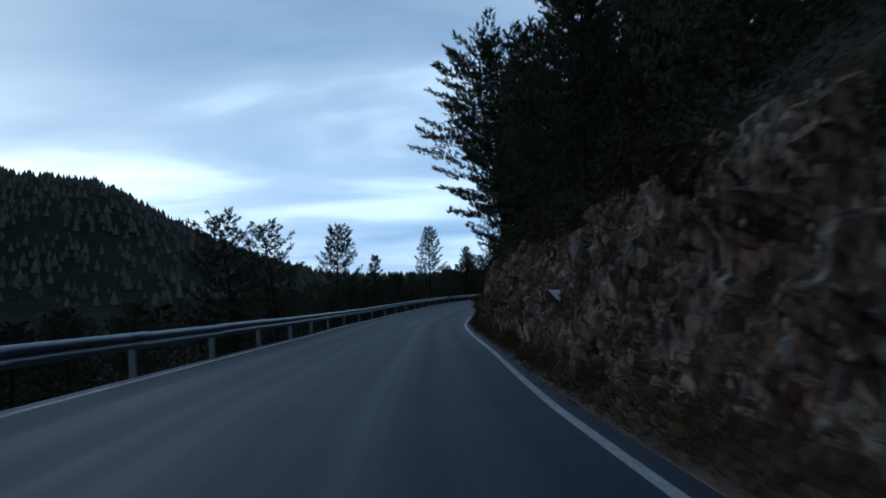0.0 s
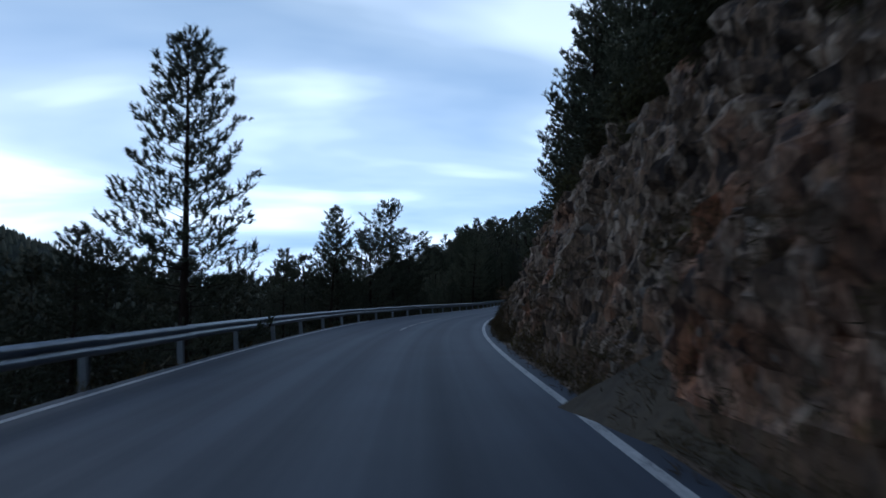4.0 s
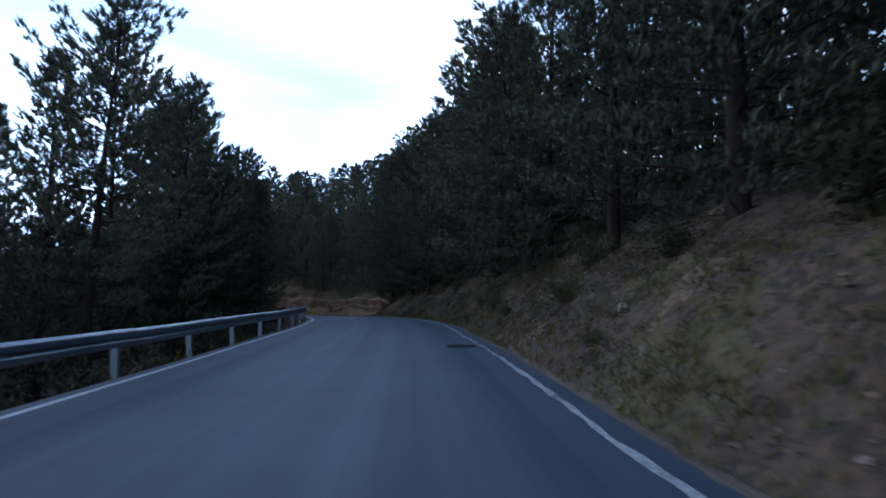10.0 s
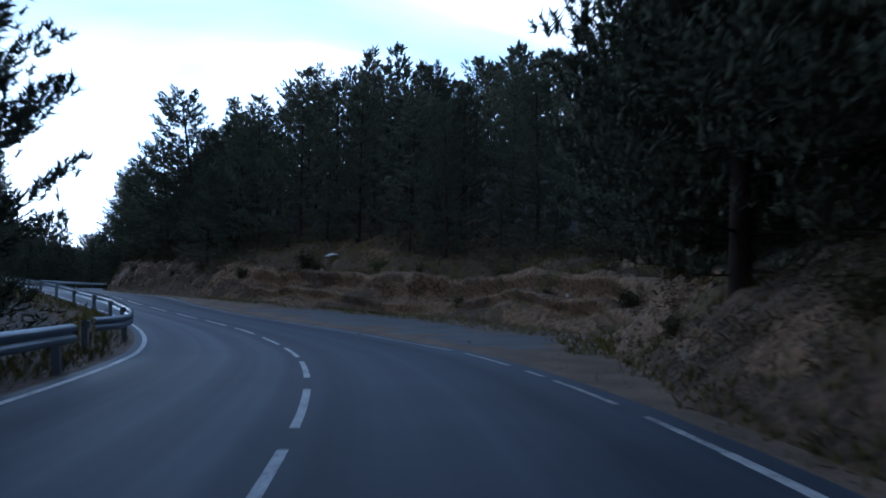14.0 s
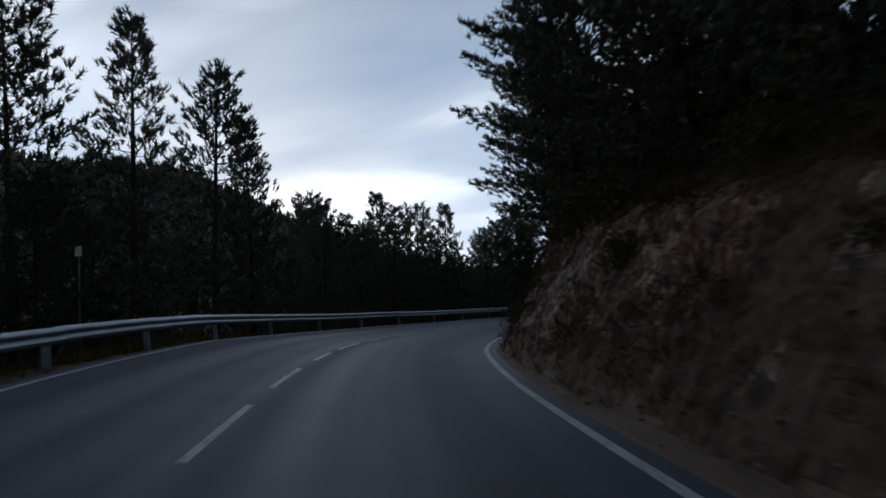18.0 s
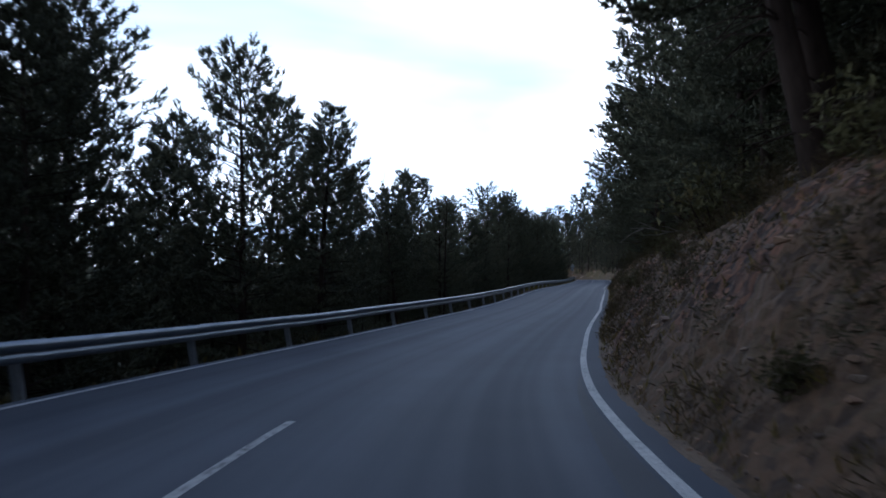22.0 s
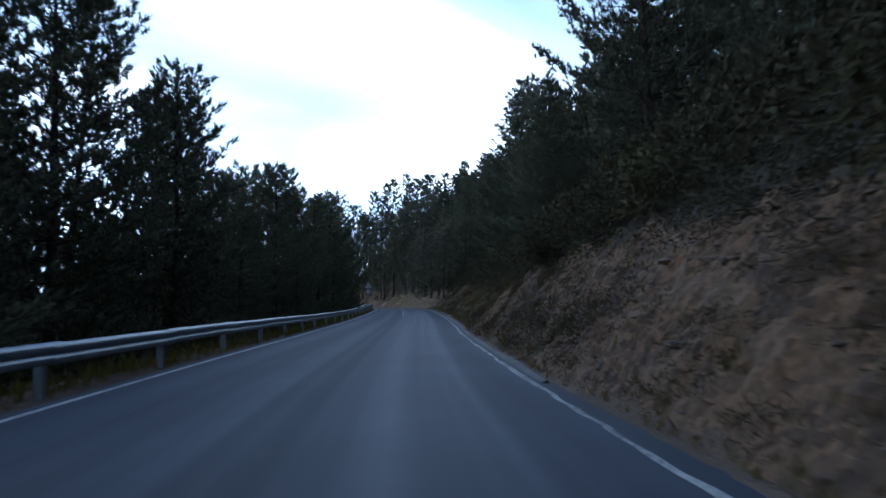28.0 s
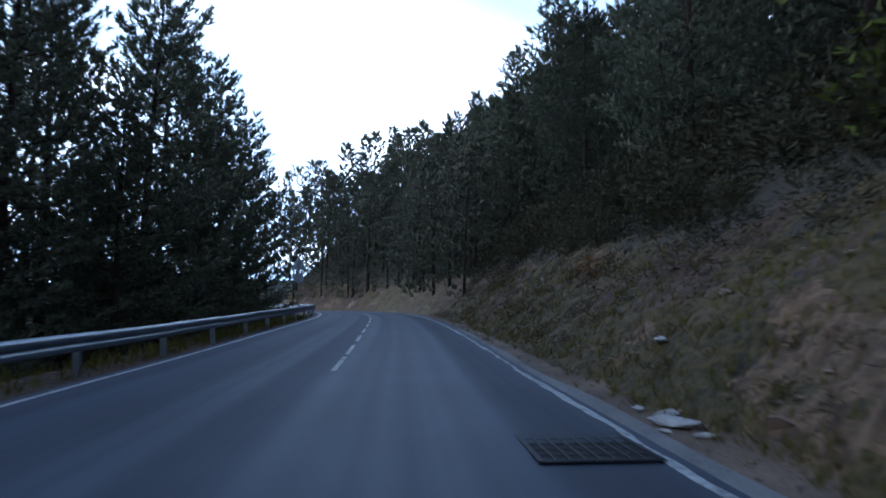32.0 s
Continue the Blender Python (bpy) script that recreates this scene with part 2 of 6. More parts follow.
# ---- materials ----
def material(name, stops, scale=1.0, fine=12.0, rough=0.9, bump=0.3, metal=0.0, detail=6.0, vary=0.0, stretch=(1, 1, 1), fine_mix=0.35,
             coords="Object", dist=0.05, facet=0.0, facet_mix=0.35):
    """A surface of two scales of noise: stops are (position, colour) for the ramp; vary: brightness by object."""
    m = bpy.data.materials.new(name)
    m.use_nodes = True
    n, l = m.node_tree.nodes, m.node_tree.links
    bsdf = n["Principled BSDF"]
    bsdf.inputs["Roughness"].default_value, bsdf.inputs["Metallic"].default_value = rough, metal
    co, mp = n.new("ShaderNodeTexCoord"), n.new("ShaderNodeMapping")
    mp.inputs["Scale"].default_value = stretch
    l.new(co.outputs[coords], mp.inputs[0])
    a, b = n.new("ShaderNodeTexNoise"), n.new("ShaderNodeTexNoise")
    a.inputs["Scale"].default_value, a.inputs["Detail"].default_value = scale, detail
    b.inputs["Scale"].default_value, b.inputs["Detail"].default_value = fine, 4.0
    for t in (a, b):
        l.new(mp.outputs[0], t.inputs["Vector"])
    mx = n.new("ShaderNodeMix")
    mx.inputs["Factor"].default_value = fine_mix
    l.new(a.outputs["Fac"], mx.inputs["A"]), l.new(b.outputs["Fac"], mx.inputs["B"])
    value = mx.outputs["Result"]
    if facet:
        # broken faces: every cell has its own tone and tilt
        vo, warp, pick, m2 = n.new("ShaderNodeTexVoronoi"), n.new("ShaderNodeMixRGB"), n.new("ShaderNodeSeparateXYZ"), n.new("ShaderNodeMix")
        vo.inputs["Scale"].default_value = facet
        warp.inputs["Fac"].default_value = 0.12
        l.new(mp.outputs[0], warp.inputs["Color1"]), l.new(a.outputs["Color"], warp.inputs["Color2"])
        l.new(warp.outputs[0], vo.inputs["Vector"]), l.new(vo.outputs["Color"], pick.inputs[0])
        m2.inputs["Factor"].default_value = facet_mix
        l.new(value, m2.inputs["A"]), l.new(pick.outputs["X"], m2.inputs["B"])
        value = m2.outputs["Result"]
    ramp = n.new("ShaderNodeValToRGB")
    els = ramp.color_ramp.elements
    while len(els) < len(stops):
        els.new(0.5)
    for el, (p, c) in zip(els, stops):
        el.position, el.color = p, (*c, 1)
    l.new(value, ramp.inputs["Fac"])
    last = ramp.outputs["Color"]
    if vary:
        info, hsv, rng = n.new("ShaderNodeObjectInfo"), n.new("ShaderNodeHueSaturation"), n.new("ShaderNodeMapRange")
        rng.inputs["To Min"].default_value, rng.inputs["To Max"].default_value = 1 - vary, 1 + vary
        l.new(info.outputs["Random"], rng.inputs["Value"])
        l.new(rng.outputs["Result"], hsv.inputs["Value"]), l.new(last, hsv.inputs["Color"])
        last = hsv.outputs["Color"]
    l.new(last, bsdf.inputs["Base Color"])
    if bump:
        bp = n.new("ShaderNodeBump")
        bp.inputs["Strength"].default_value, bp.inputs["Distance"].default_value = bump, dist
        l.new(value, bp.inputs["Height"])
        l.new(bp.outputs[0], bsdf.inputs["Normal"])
    return m


M = {}
M["paint"] = material("road_paint", [(0.34, (0.06, 0.06, 0.065)), (0.45, (0.40, 0.40, 0.39)), (0.7, (0.64, 0.64, 0.62))], 1.6, 24, 0.7, 0.2, fine_mix=0.6, dist=0.005)
M["worn"] = material("worn_paint", [(0.36, (0.05, 0.05, 0.053)), (0.48, (0.30, 0.30, 0.29)), (0.7, (0.52, 0.52, 0.50))], 0.9, 14, 0.75, 0.2, fine_mix=0.6, dist=0.005)
M["earth"] = material("earth_bank", [(0.34, (0.028, 0.017, 0.009)), (0.45, (0.057, 0.034, 0.017)), (0.54, (0.096, 0.056, 0.029)), (0.62, (0.057, 0.037, 0.016)), (0.8, (0.134, 0.085, 0.048))], 0.45, 5.0, 0.95, 1.0, dist=0.15, fine_mix=0.45, facet=9.0, facet_mix=0.25)
M["red_earth"] = material("red_earth", [(0.34, (0.017, 0.009, 0.005)), (0.46, (0.063, 0.032, 0.019)), (0.56, (0.138, 0.064, 0.032)), (0.64, (0.058, 0.034, 0.020)), (0.8, (0.157, 0.100, 0.064))], 0.5, 5.0, 0.95, 1.0, dist=0.15, fine_mix=0.45, facet=9.0, facet_mix=0.25)
M["tan_earth"] = material("bare_tan_earth", [(0.34, (0.048, 0.029, 0.015)), (0.46, (0.111, 0.067, 0.034)), (0.56, (0.188, 0.112, 0.058)), (0.64, (0.094, 0.062, 0.029)), (0.8, (0.257, 0.161, 0.088))], 0.6, 6.0, 0.95, 1.0, dist=0.12, fine_mix=0.45, facet=9.0, facet_mix=0.25)
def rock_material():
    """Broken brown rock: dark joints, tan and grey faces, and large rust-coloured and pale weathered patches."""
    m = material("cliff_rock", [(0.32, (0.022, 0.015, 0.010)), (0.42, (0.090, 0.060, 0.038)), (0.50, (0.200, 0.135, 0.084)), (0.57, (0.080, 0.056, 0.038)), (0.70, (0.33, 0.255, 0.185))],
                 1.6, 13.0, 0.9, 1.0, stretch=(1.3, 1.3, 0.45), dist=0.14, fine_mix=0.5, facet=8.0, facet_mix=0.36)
    n, l = m.node_tree.nodes, m.node_tree.links
    bsdf = n["Principled BSDF"]
    last = bsdf.inputs["Base Color"].links[0].from_socket
    co = n.new("ShaderNodeTexCoord")
    for scale, low, high, colour, mode, shift in ((0.5, 0.54, 0.70, (1.35, 0.74, 0.46, 1), "MULTIPLY", 3.0), (0.9, 0.60, 0.72, (1.35, 1.42, 1.5, 1), "MULTIPLY", 17.0), (2.4, 0.60, 0.68, (0.35, 0.34, 0.34, 1), "MULTIPLY", 31.0)):
        mp, no, rg, mx = n.new("ShaderNodeMapping"), n.new("ShaderNodeTexNoise"), n.new("ShaderNodeMapRange"), n.new("ShaderNodeMixRGB")
        mp.inputs["Location"].default_value, mp.inputs["Scale"].default_value = (shift, shift, shift), (1, 1, 0.6)
        no.inputs["Scale"].default_value, no.inputs["Detail"].default_value, no.inputs["Roughness"].default_value = scale, 7.0, 0.62
        l.new(co.outputs["Object"], mp.inputs[0]), l.new(mp.outputs[0], no.inputs["Vector"])
        rg.inputs["From Min"].default_value, rg.inputs["From Max"].default_value = low, high
        l.new(no.outputs["Fac"], rg.inputs["Value"]), l.new(rg.outputs["Result"], mx.inputs["Fac"])
        mx.blend_type = mode
        mx.inputs["Color2"].default_value = colour
        l.new(last, mx.inputs["Color1"])
        last = mx.outputs[0]
    l.new(last, bsdf.inputs["Base Color"])
    return m


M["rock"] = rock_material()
M["stone"] = material("loose_stone", [(0.3, (0.06, 0.048, 0.038)), (0.5, (0.15, 0.12, 0.09)), (0.75, (0.26, 0.225, 0.185))], 2.0, 14, 0.9, 0.6, vary=0.5, dist=0.03)
M["pale_stone"] = material("pale_stone", [(0.3, (0.22, 0.21, 0.19)), (0.5, (0.38, 0.37, 0.35)), (0.75, (0.52, 0.51, 0.48))], 3.0, 18, 0.9, 0.5, dist=0.03)
M["gravel"] = material("gravel_verge", [(0.3, (0.044, 0.030, 0.019)), (0.5, (0.121, 0.084, 0.053)), (0.75, (0.241, 0.169, 0.111))], 0.8, 25, 0.95, 0.8, dist=0.04, fine_mix=0.5)
M["apron"] = material("gravelly_asphalt", [(0.3, (0.045, 0.045, 0.047)), (0.5, (0.085, 0.084, 0.083)), (0.75, (0.14, 0.135, 0.125))], 0.7, 30, 0.9, 0.6, dist=0.02, fine_mix=0.5)
M["patch"] = material("pale_asphalt", [(0.3, (0.050, 0.053, 0.060)), (0.55, (0.068, 0.071, 0.078)), (0.8, (0.085, 0.087, 0.092))], 0.6, 60, 0.8, 0.3, dist=0.008, fine_mix=0.5)
M["concrete"] = material("gutter_concrete", [(0.3, (0.083, 0.079, 0.074)), (0.5, (0.150, 0.143, 0.135)), (0.75, (0.225, 0.214, 0.199))], 1.2, 24, 0.9, 0.5, dist=0.01, fine_mix=0.5)
M["forest_floor"] = material("forest_floor", [(0.3, (0.022, 0.017, 0.011)), (0.5, (0.050, 0.039, 0.024)), (0.75, (0.090, 0.070, 0.040))], 0.3, 4, 0.95, 0.8, dist=0.15)
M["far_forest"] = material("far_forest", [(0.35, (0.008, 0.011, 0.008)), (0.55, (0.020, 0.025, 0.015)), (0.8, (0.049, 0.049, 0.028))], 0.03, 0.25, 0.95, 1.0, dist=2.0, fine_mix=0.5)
M["needles"] = material("pine_needles", [(0.3, (0.046, 0.052, 0.037)), (0.55, (0.087, 0.090, 0.057)), (0.8, (0.146, 0.130, 0.079))], 0.6, 5, 0.8, 0.0, vary=0.35)
M["needles"].node_tree.nodes["Principled BSDF"].inputs["Specular IOR Level"].default_value = 0.2
M["leaves"] = material("shrub_leaves", [(0.3, (0.030, 0.032, 0.015)), (0.55, (0.071, 0.065, 0.030)), (0.8, (0.144, 0.104, 0.050))], 1.2, 6, 0.85, 0.0, vary=0.5)
M["rust_leaves"] = material("autumn_leaves", [(0.3, (0.09, 0.04, 0.012)), (0.55, (0.20, 0.095, 0.022)), (0.8, (0.28, 0.17, 0.04))], 1.2, 6, 0.85, 0.0)
M["lime_leaves"] = material("yellow_green_leaves", [(0.3, (0.05, 0.06, 0.012)), (0.55, (0.10, 0.115, 0.022)), (0.8, (0.17, 0.16, 0.04))], 1.2, 6, 0.85, 0.0)
M["bark"] = material("pine_bark", [(0.3, (0.014, 0.010, 0.008)), (0.55, (0.035, 0.025, 0.020)), (0.8, (0.063, 0.043, 0.031))], 2, 14, 0.95, 0.8, stretch=(1, 1, 0.3), dist=0.03)
M["dead_wood"] = material("bleached_dead_wood", [(0.3, (0.070, 0.060, 0.050)), (0.55, (0.154, 0.136, 0.115)), (0.8, (0.238, 0.211, 0.185))], 2, 18, 0.9, 0.5, stretch=(1, 1, 0.3), dist=0.02)
M["zinc"] = material("galvanised_steel", [(0.3, (0.155, 0.176, 0.203)), (0.55, (0.226, 0.251, 0.284)), (0.8, (0.286, 0.313, 0.351))], 1.2, 20, 0.45, 0.05, metal=0.85, dist=0.005)
M["sign_back"] = material("grey_sign_back", [(0.3, (0.18, 0.21, 0.24)), (0.6, (0.26, 0.29, 0.32)), (0.8, (0.32, 0.35, 0.38))], 2, 20, 0.5, 0.05, metal=0.3, dist=0.004)
M["iron"] = material("cast_iron", [(0.3, (0.012, 0.012, 0.013)), (0.6, (0.03, 0.03, 0.032)), (0.85, (0.06, 0.055, 0.05))], 3, 25, 0.6, 0.3, metal=0.6, dist=0.004)
M["pit_shade"] = material("painted_pit_shade", [(0.3, (0.004, 0.004, 0.004)), (0.7, (0.012, 0.011, 0.010))], 3, 25, 0.9, 0.2, dist=0.01)
M["white_plate"] = material("white_plate", [(0.3, (0.40, 0.40, 0.38)), (0.6, (0.55, 0.55, 0.53)), (0.8, (0.62, 0.62, 0.6))], 3, 25, 0.6, 0.05, dist=0.004)


def islands(name, stops, rough=0.85):
    """A surface whose colour changes from loose piece to loose piece."""
    m = bpy.data.materials.new(name)
    m.use_nodes = True
    n, l = m.node_tree.nodes, m.node_tree.links
    g, ramp, co, no, mx = n.new("ShaderNodeNewGeometry"), n.new("ShaderNodeValToRGB"), n.new("ShaderNodeTexCoord"), n.new("ShaderNodeTexNoise"), n.new("ShaderNodeMix")
    no.inputs["Scale"].default_value = 0.25
    l.new(co.outputs["Object"], no.inputs["Vector"])
    mx.inputs["Factor"].default_value = 0.55
    l.new(g.outputs["Random Per Island"], mx.inputs["A"]), l.new(no.outputs["Fac"], mx.inputs["B"])
    els = ramp.color_ramp.elements
    while len(els) < len(stops):
        els.new(0.5)
    for el, (p, c) in zip(els, stops):
        el.position, el.color = p, (*c, 1)
    l.new(mx.outputs["Result"], ramp.inputs["Fac"])
    l.new(ramp.outputs["Color"], n["Principled BSDF"].inputs["Base Color"])
    n["Principled BSDF"].inputs["Roughness"].default_value = rough
    return m


M["turf"] = material("mossy_turf", [(0.34, (0.028, 0.019, 0.006)), (0.46, (0.061, 0.044, 0.013)), (0.56, (0.094, 0.066, 0.019)), (0.66, (0.074, 0.043, 0.019)), (0.8, (0.139, 0.090, 0.034))], 0.6, 7.0, 0.95, 1.0, dist=0.1, fine_mix=0.45, facet=10.0, facet_mix=0.2)
M["grass"] = islands("dry_grass", [(0.2, (0.046, 0.045, 0.011)), (0.42, (0.100, 0.082, 0.023)), (0.58, (0.159, 0.112, 0.044)), (0.75, (0.072, 0.045, 0.020)), (0.9, (0.225, 0.165, 0.074))])
M["scrub"] = islands("dry_scrub", [(0.2, (0.023, 0.019, 0.010)), (0.42, (0.045, 0.035, 0.018)), (0.6, (0.076, 0.052, 0.026)), (0.75, (0.043, 0.041, 0.017)), (0.9, (0.108, 0.078, 0.042))])
M["green_grass"] = islands("green_grass", [(0.2, (0.054, 0.054, 0.010)), (0.5, (0.102, 0.091, 0.018)), (0.75, (0.150, 0.116, 0.026)), (0.92, (0.204, 0.140, 0.046))])
M["rubble"] = islands("rubble", [(0.2, (0.058, 0.044, 0.034)), (0.45, (0.130, 0.098, 0.072)), (0.65, (0.182, 0.111, 0.065)), (0.85, (0.286, 0.247, 0.202))])
M["shards"] = islands("cliff_shards", [(0.28, (0.04, 0.03, 0.024)), (0.42, (0.12, 0.088, 0.064)), (0.5, (0.19, 0.105, 0.058)), (0.58, (0.14, 0.11, 0.085)), (0.72, (0.24, 0.20, 0.165))])
M["thicket"] = islands("thicket", [(0.2, (0.034, 0.033, 0.020)), (0.5, (0.050, 0.046, 0.026)), (0.75, (0.068, 0.056, 0.031)), (0.92, (0.086, 0.064, 0.034))])
M["wood_far"] = islands("distant_pines", [(0.2, (0.047, 0.052, 0.039)), (0.55, (0.088, 0.088, 0.060)), (0.85, (0.144, 0.124, 0.079))])


def asphalt_material():
    """Asphalt with polished tyre tracks, a dull middle, patches and fine grain; lane coordinates across and along."""
    m = material("asphalt", [(0.3, (0.025, 0.031, 0.044)), (0.55, (0.037, 0.045, 0.064)), (0.8, (0.055, 0.064, 0.085))], 0.5, 70, 0.7, 0.3, dist=0.008, fine_mix=0.45)
    n, l = m.node_tree.nodes, m.node_tree.links
    uvn, mp, no, rg, mul = n.new("ShaderNodeUVMap"), n.new("ShaderNodeMapping"), n.new("ShaderNodeTexNoise"), n.new("ShaderNodeMapRange"), n.new("ShaderNodeMixRGB")
    uvn.uv_map = "lane"
    mp.inputs["Scale"].default_value = (9.0, 0.6, 1)
    l.new(uvn.outputs[0], mp.inputs[0]), l.new(mp.outputs[0], no.inputs["Vector"])
    no.inputs["Scale"].default_value, no.inputs["Detail"].default_value = 1.0, 3.0
    rg.inputs["From Min"].default_value, rg.inputs["From Max"].default_value = 0.33, 0.67
    rg.inputs["To Min"].default_value, rg.inputs["To Max"].default_value = 0.74, 1.3
    l.new(no.outputs["Fac"], rg.inputs["Value"])
    mul.blend_type = "MULTIPLY"
    mul.inputs["Fac"].default_value = 1.0
    bsdf = n["Principled BSDF"]
    old = bsdf.inputs["Base Color"].links[0].from_socket
    l.new(old, mul.inputs["Color1"]), l.new(rg.outputs["Result"], mul.inputs["Color2"]), l.new(mul.outputs[0], bsdf.inputs["Base Color"])
    rr = n.new("ShaderNodeMapRange")
    rr.inputs["From Min"].default_value, rr.inputs["From Max"].default_value = 0.33, 0.67
    rr.inputs["To Min"].default_value, rr.inputs["To Max"].default_value = 0.78, 0.64
    l.new(no.outputs["Fac"], rr.inputs["Value"]), l.new(rr.outputs["Result"], bsdf.inputs["Roughness"])
    return m


for key in ("needles", "leaves", "rust_leaves", "lime_leaves", "grass", "green_grass", "scrub", "thicket", "wood_far", "far_forest", "bark"):
    M[key].node_tree.nodes["Principled BSDF"].inputs["Specular IOR Level"].default_value = 0.08
M["asphalt"] = asphalt_material()


# ---- tools ----
def mesh_object(name, verts, faces, mat, parent=None, label="", smooth=False):
    me = bpy.data.meshes.new(name)
    me.from_pydata(np.asarray(verts).tolist() if isinstance(verts, np.ndarray) else verts, [],
                   faces.tolist() if isinstance(faces, np.ndarray) else faces)
    if mat:
        me.materials.append(mat)
    if smooth:
        me.polygons.foreach_set("use_smooth", [True] * len(me.polygons))
    ob = new(name, me)
    if parent:
        ob.parent = parent
    if label:
        tagged(ob, label)
    return ob


def _hash(i, j, k, seed):
    h = (i.astype(np.int64) * 374761393 + j.astype(np.int64) * 668265263 + k.astype(np.int64) * 2147483647 + seed * 1274126177) & 0xFFFFFFFF
    h = ((h ^ (h >> 13)) * 1274126177) & 0xFFFFFFFF
    return ((h ^ (h >> 16)) & 0xFFFFFF) / float(0xFFFFFF)


def value_noise(p, seed=0):
    """Smooth noise of 0 to 1 at the rows of p."""
    f = np.floor(p)
    u = p - f
    u = u * u * (3 - 2 * u)
    i, j, k = f[:, 0], f[:, 1], f[:, 2]
    total = 0
    for a in (0, 1):
        for b in (0, 1):
            for c in (0, 1):
                w = (u[:, 0] if a else 1 - u[:, 0]) * (u[:, 1] if b else 1 - u[:, 1]) * (u[:, 2] if c else 1 - u[:, 2])
                total = total + w * _hash(i + a, j + b, k + c, seed)
    return total


def fbm(p, octaves=4, seed=0):
    total, amp, norm = 0, 1.0, 0
    for o in range(octaves):
        total, norm = total + amp * value_noise(p * 2**o, seed + o), norm + amp
        amp *= 0.5
    return total / norm


def blocks(p, seed=0):
    """A random height for the cell that a point lies in: broken, blocky rock."""
    f = np.floor(p)
    best, value = np.full(len(p), 9.0), np.zeros(len(p))
    for a in (-1, 0, 1):
        for b in (-1, 0, 1):
            for c in (-1, 0, 1):
                i, j, k = f[:, 0] + a, f[:, 1] + b, f[:, 2] + c
                q = np.stack([i + _hash(i, j, k, seed), j + _hash(i, j, k, seed + 1), k + _hash(i, j, k, seed + 2)], -1)
                dist = ((q - p) ** 2).sum(-1)
                near = dist < best
                best, value = np.where(near, dist, best), np.where(near, _hash(i, j, k, seed + 3), value)
    return value


def grid_faces(rows, cols):
    i = np.arange(rows - 1)[:, None] * cols + np.arange(cols - 1)[None]
    return np.stack([i, i + 1, i + cols + 1, i + cols], -1).reshape(-1, 4)


def strip(name, s, lateral, up, mat, kind_label=None, parent=None):
    """A sheet along the road: lateral is a list of functions of s, up a list of heights."""
    rows = np.stack([at(s, f(s), u) for f, u in zip(lateral, up)], 1)
    return mesh_object(name, rows.reshape(-1, 3), grid_faces(len(s), len(lateral)), mat, parent)


# ---- the road ----
left = lambda s: knots(LEFT, s)
right = lambda s: knots(RIGHT, s)
rail = lambda s: knots(RAIL, s)
mid = lambda s: knots(MID, s)

road_s = np.arange(S0, S1, 1.0)
lats = [lambda s, a=a: (left(s) - 0.25) * (1 - a) + (right(s) + 0.35) * a for a in np.linspace(0, 1, 9)]
road = strip("road", road_s, lats, [0.0] * 9, M["asphalt"])
uv = road.data.uv_layers.new(name="lane")
tagged(road, "worn dark grey asphalt mountain road with tyre tracks", "road", kind="structure")
vs = np.array([l.vertex_index for l in road.data.loops])
uv.data.foreach_set("uv", np.stack([(vs % 9) / 8.0, road_s[vs // 9] / 100.0], -1).ravel())

def ragged_edge(s):
    """Share of a worn line's half width that is left."""
    return np.clip(0.8 + 0.30 * np.sin(2.1 * s) + 0.28 * np.sin(5.3 * s + 1) + 0.35 * np.sin(0.83 * s + 2) + 0.22 * np.sin(0.31 * s), 0.1, 1.1)


# edge lines: worn white paint, 4 mm over the asphalt
for name, f, w, a, b in (("edge_line_left", left, 0.055, S0, S1 - 1), ("edge_line_right", right, 0.065, S0, 138), ("edge_line_right_worn", right, 0.06, 138, 184), ("edge_line_right", right, 0.065, 193, 199), ("edge_line_right", right, 0.065, 236, 352), ("edge_line_right_worn", right, 0.06, 352, S1 - 1)):
    s = np.arange(a, b, 1.0)
    ragged = name.endswith("worn")
    if ragged:
        s = np.arange(a, b, 0.2)
    ob = strip(name, s, [lambda s, f=f, w=w: f(s) - w * (ragged_edge(s) if ragged else 1), lambda s, f=f, w=w: f(s) + w * (ragged_edge(s + 40) if ragged else 1)], [0.004, 0.004], M["worn" if ragged else "paint"])
    tagged(ob, "worn white painted line along the road's edge", "road marking", kind="structure")

for a, b in ((184.3, 184.8), (187.2, 187.5), (189.4, 190.0), (191.6, 193.2), (198.0, 199.6), (200.4, 202.6), (203.1, 203.9), (204.8, 207.6), (208.4, 214.8), (215.2, 222.0), (224.0, 228.5), (229.2, 233.0), (233.6, 236.2)):
    ob = strip("edge_line_remnant", np.linspace(a, b, 9), [lambda s: right(s) - 0.05, lambda s: right(s) + 0.05], [0.004, 0.004], M["worn"])
    tagged(ob, "worn remnant of the white painted edge line", "road marking", kind="structure")

s = np.arange(268, 306, 0.5)
patch = strip("road_patch", s, [lambda s: right(s) - 0.13 - 0.6 * np.sin(np.pi * (s - 268) / 38), lambda s: right(s) - 0.12], [0.003, 0.003], M["patch"])
tagged(patch, "paler worn strip of asphalt inside the bend", "road", kind="structure")

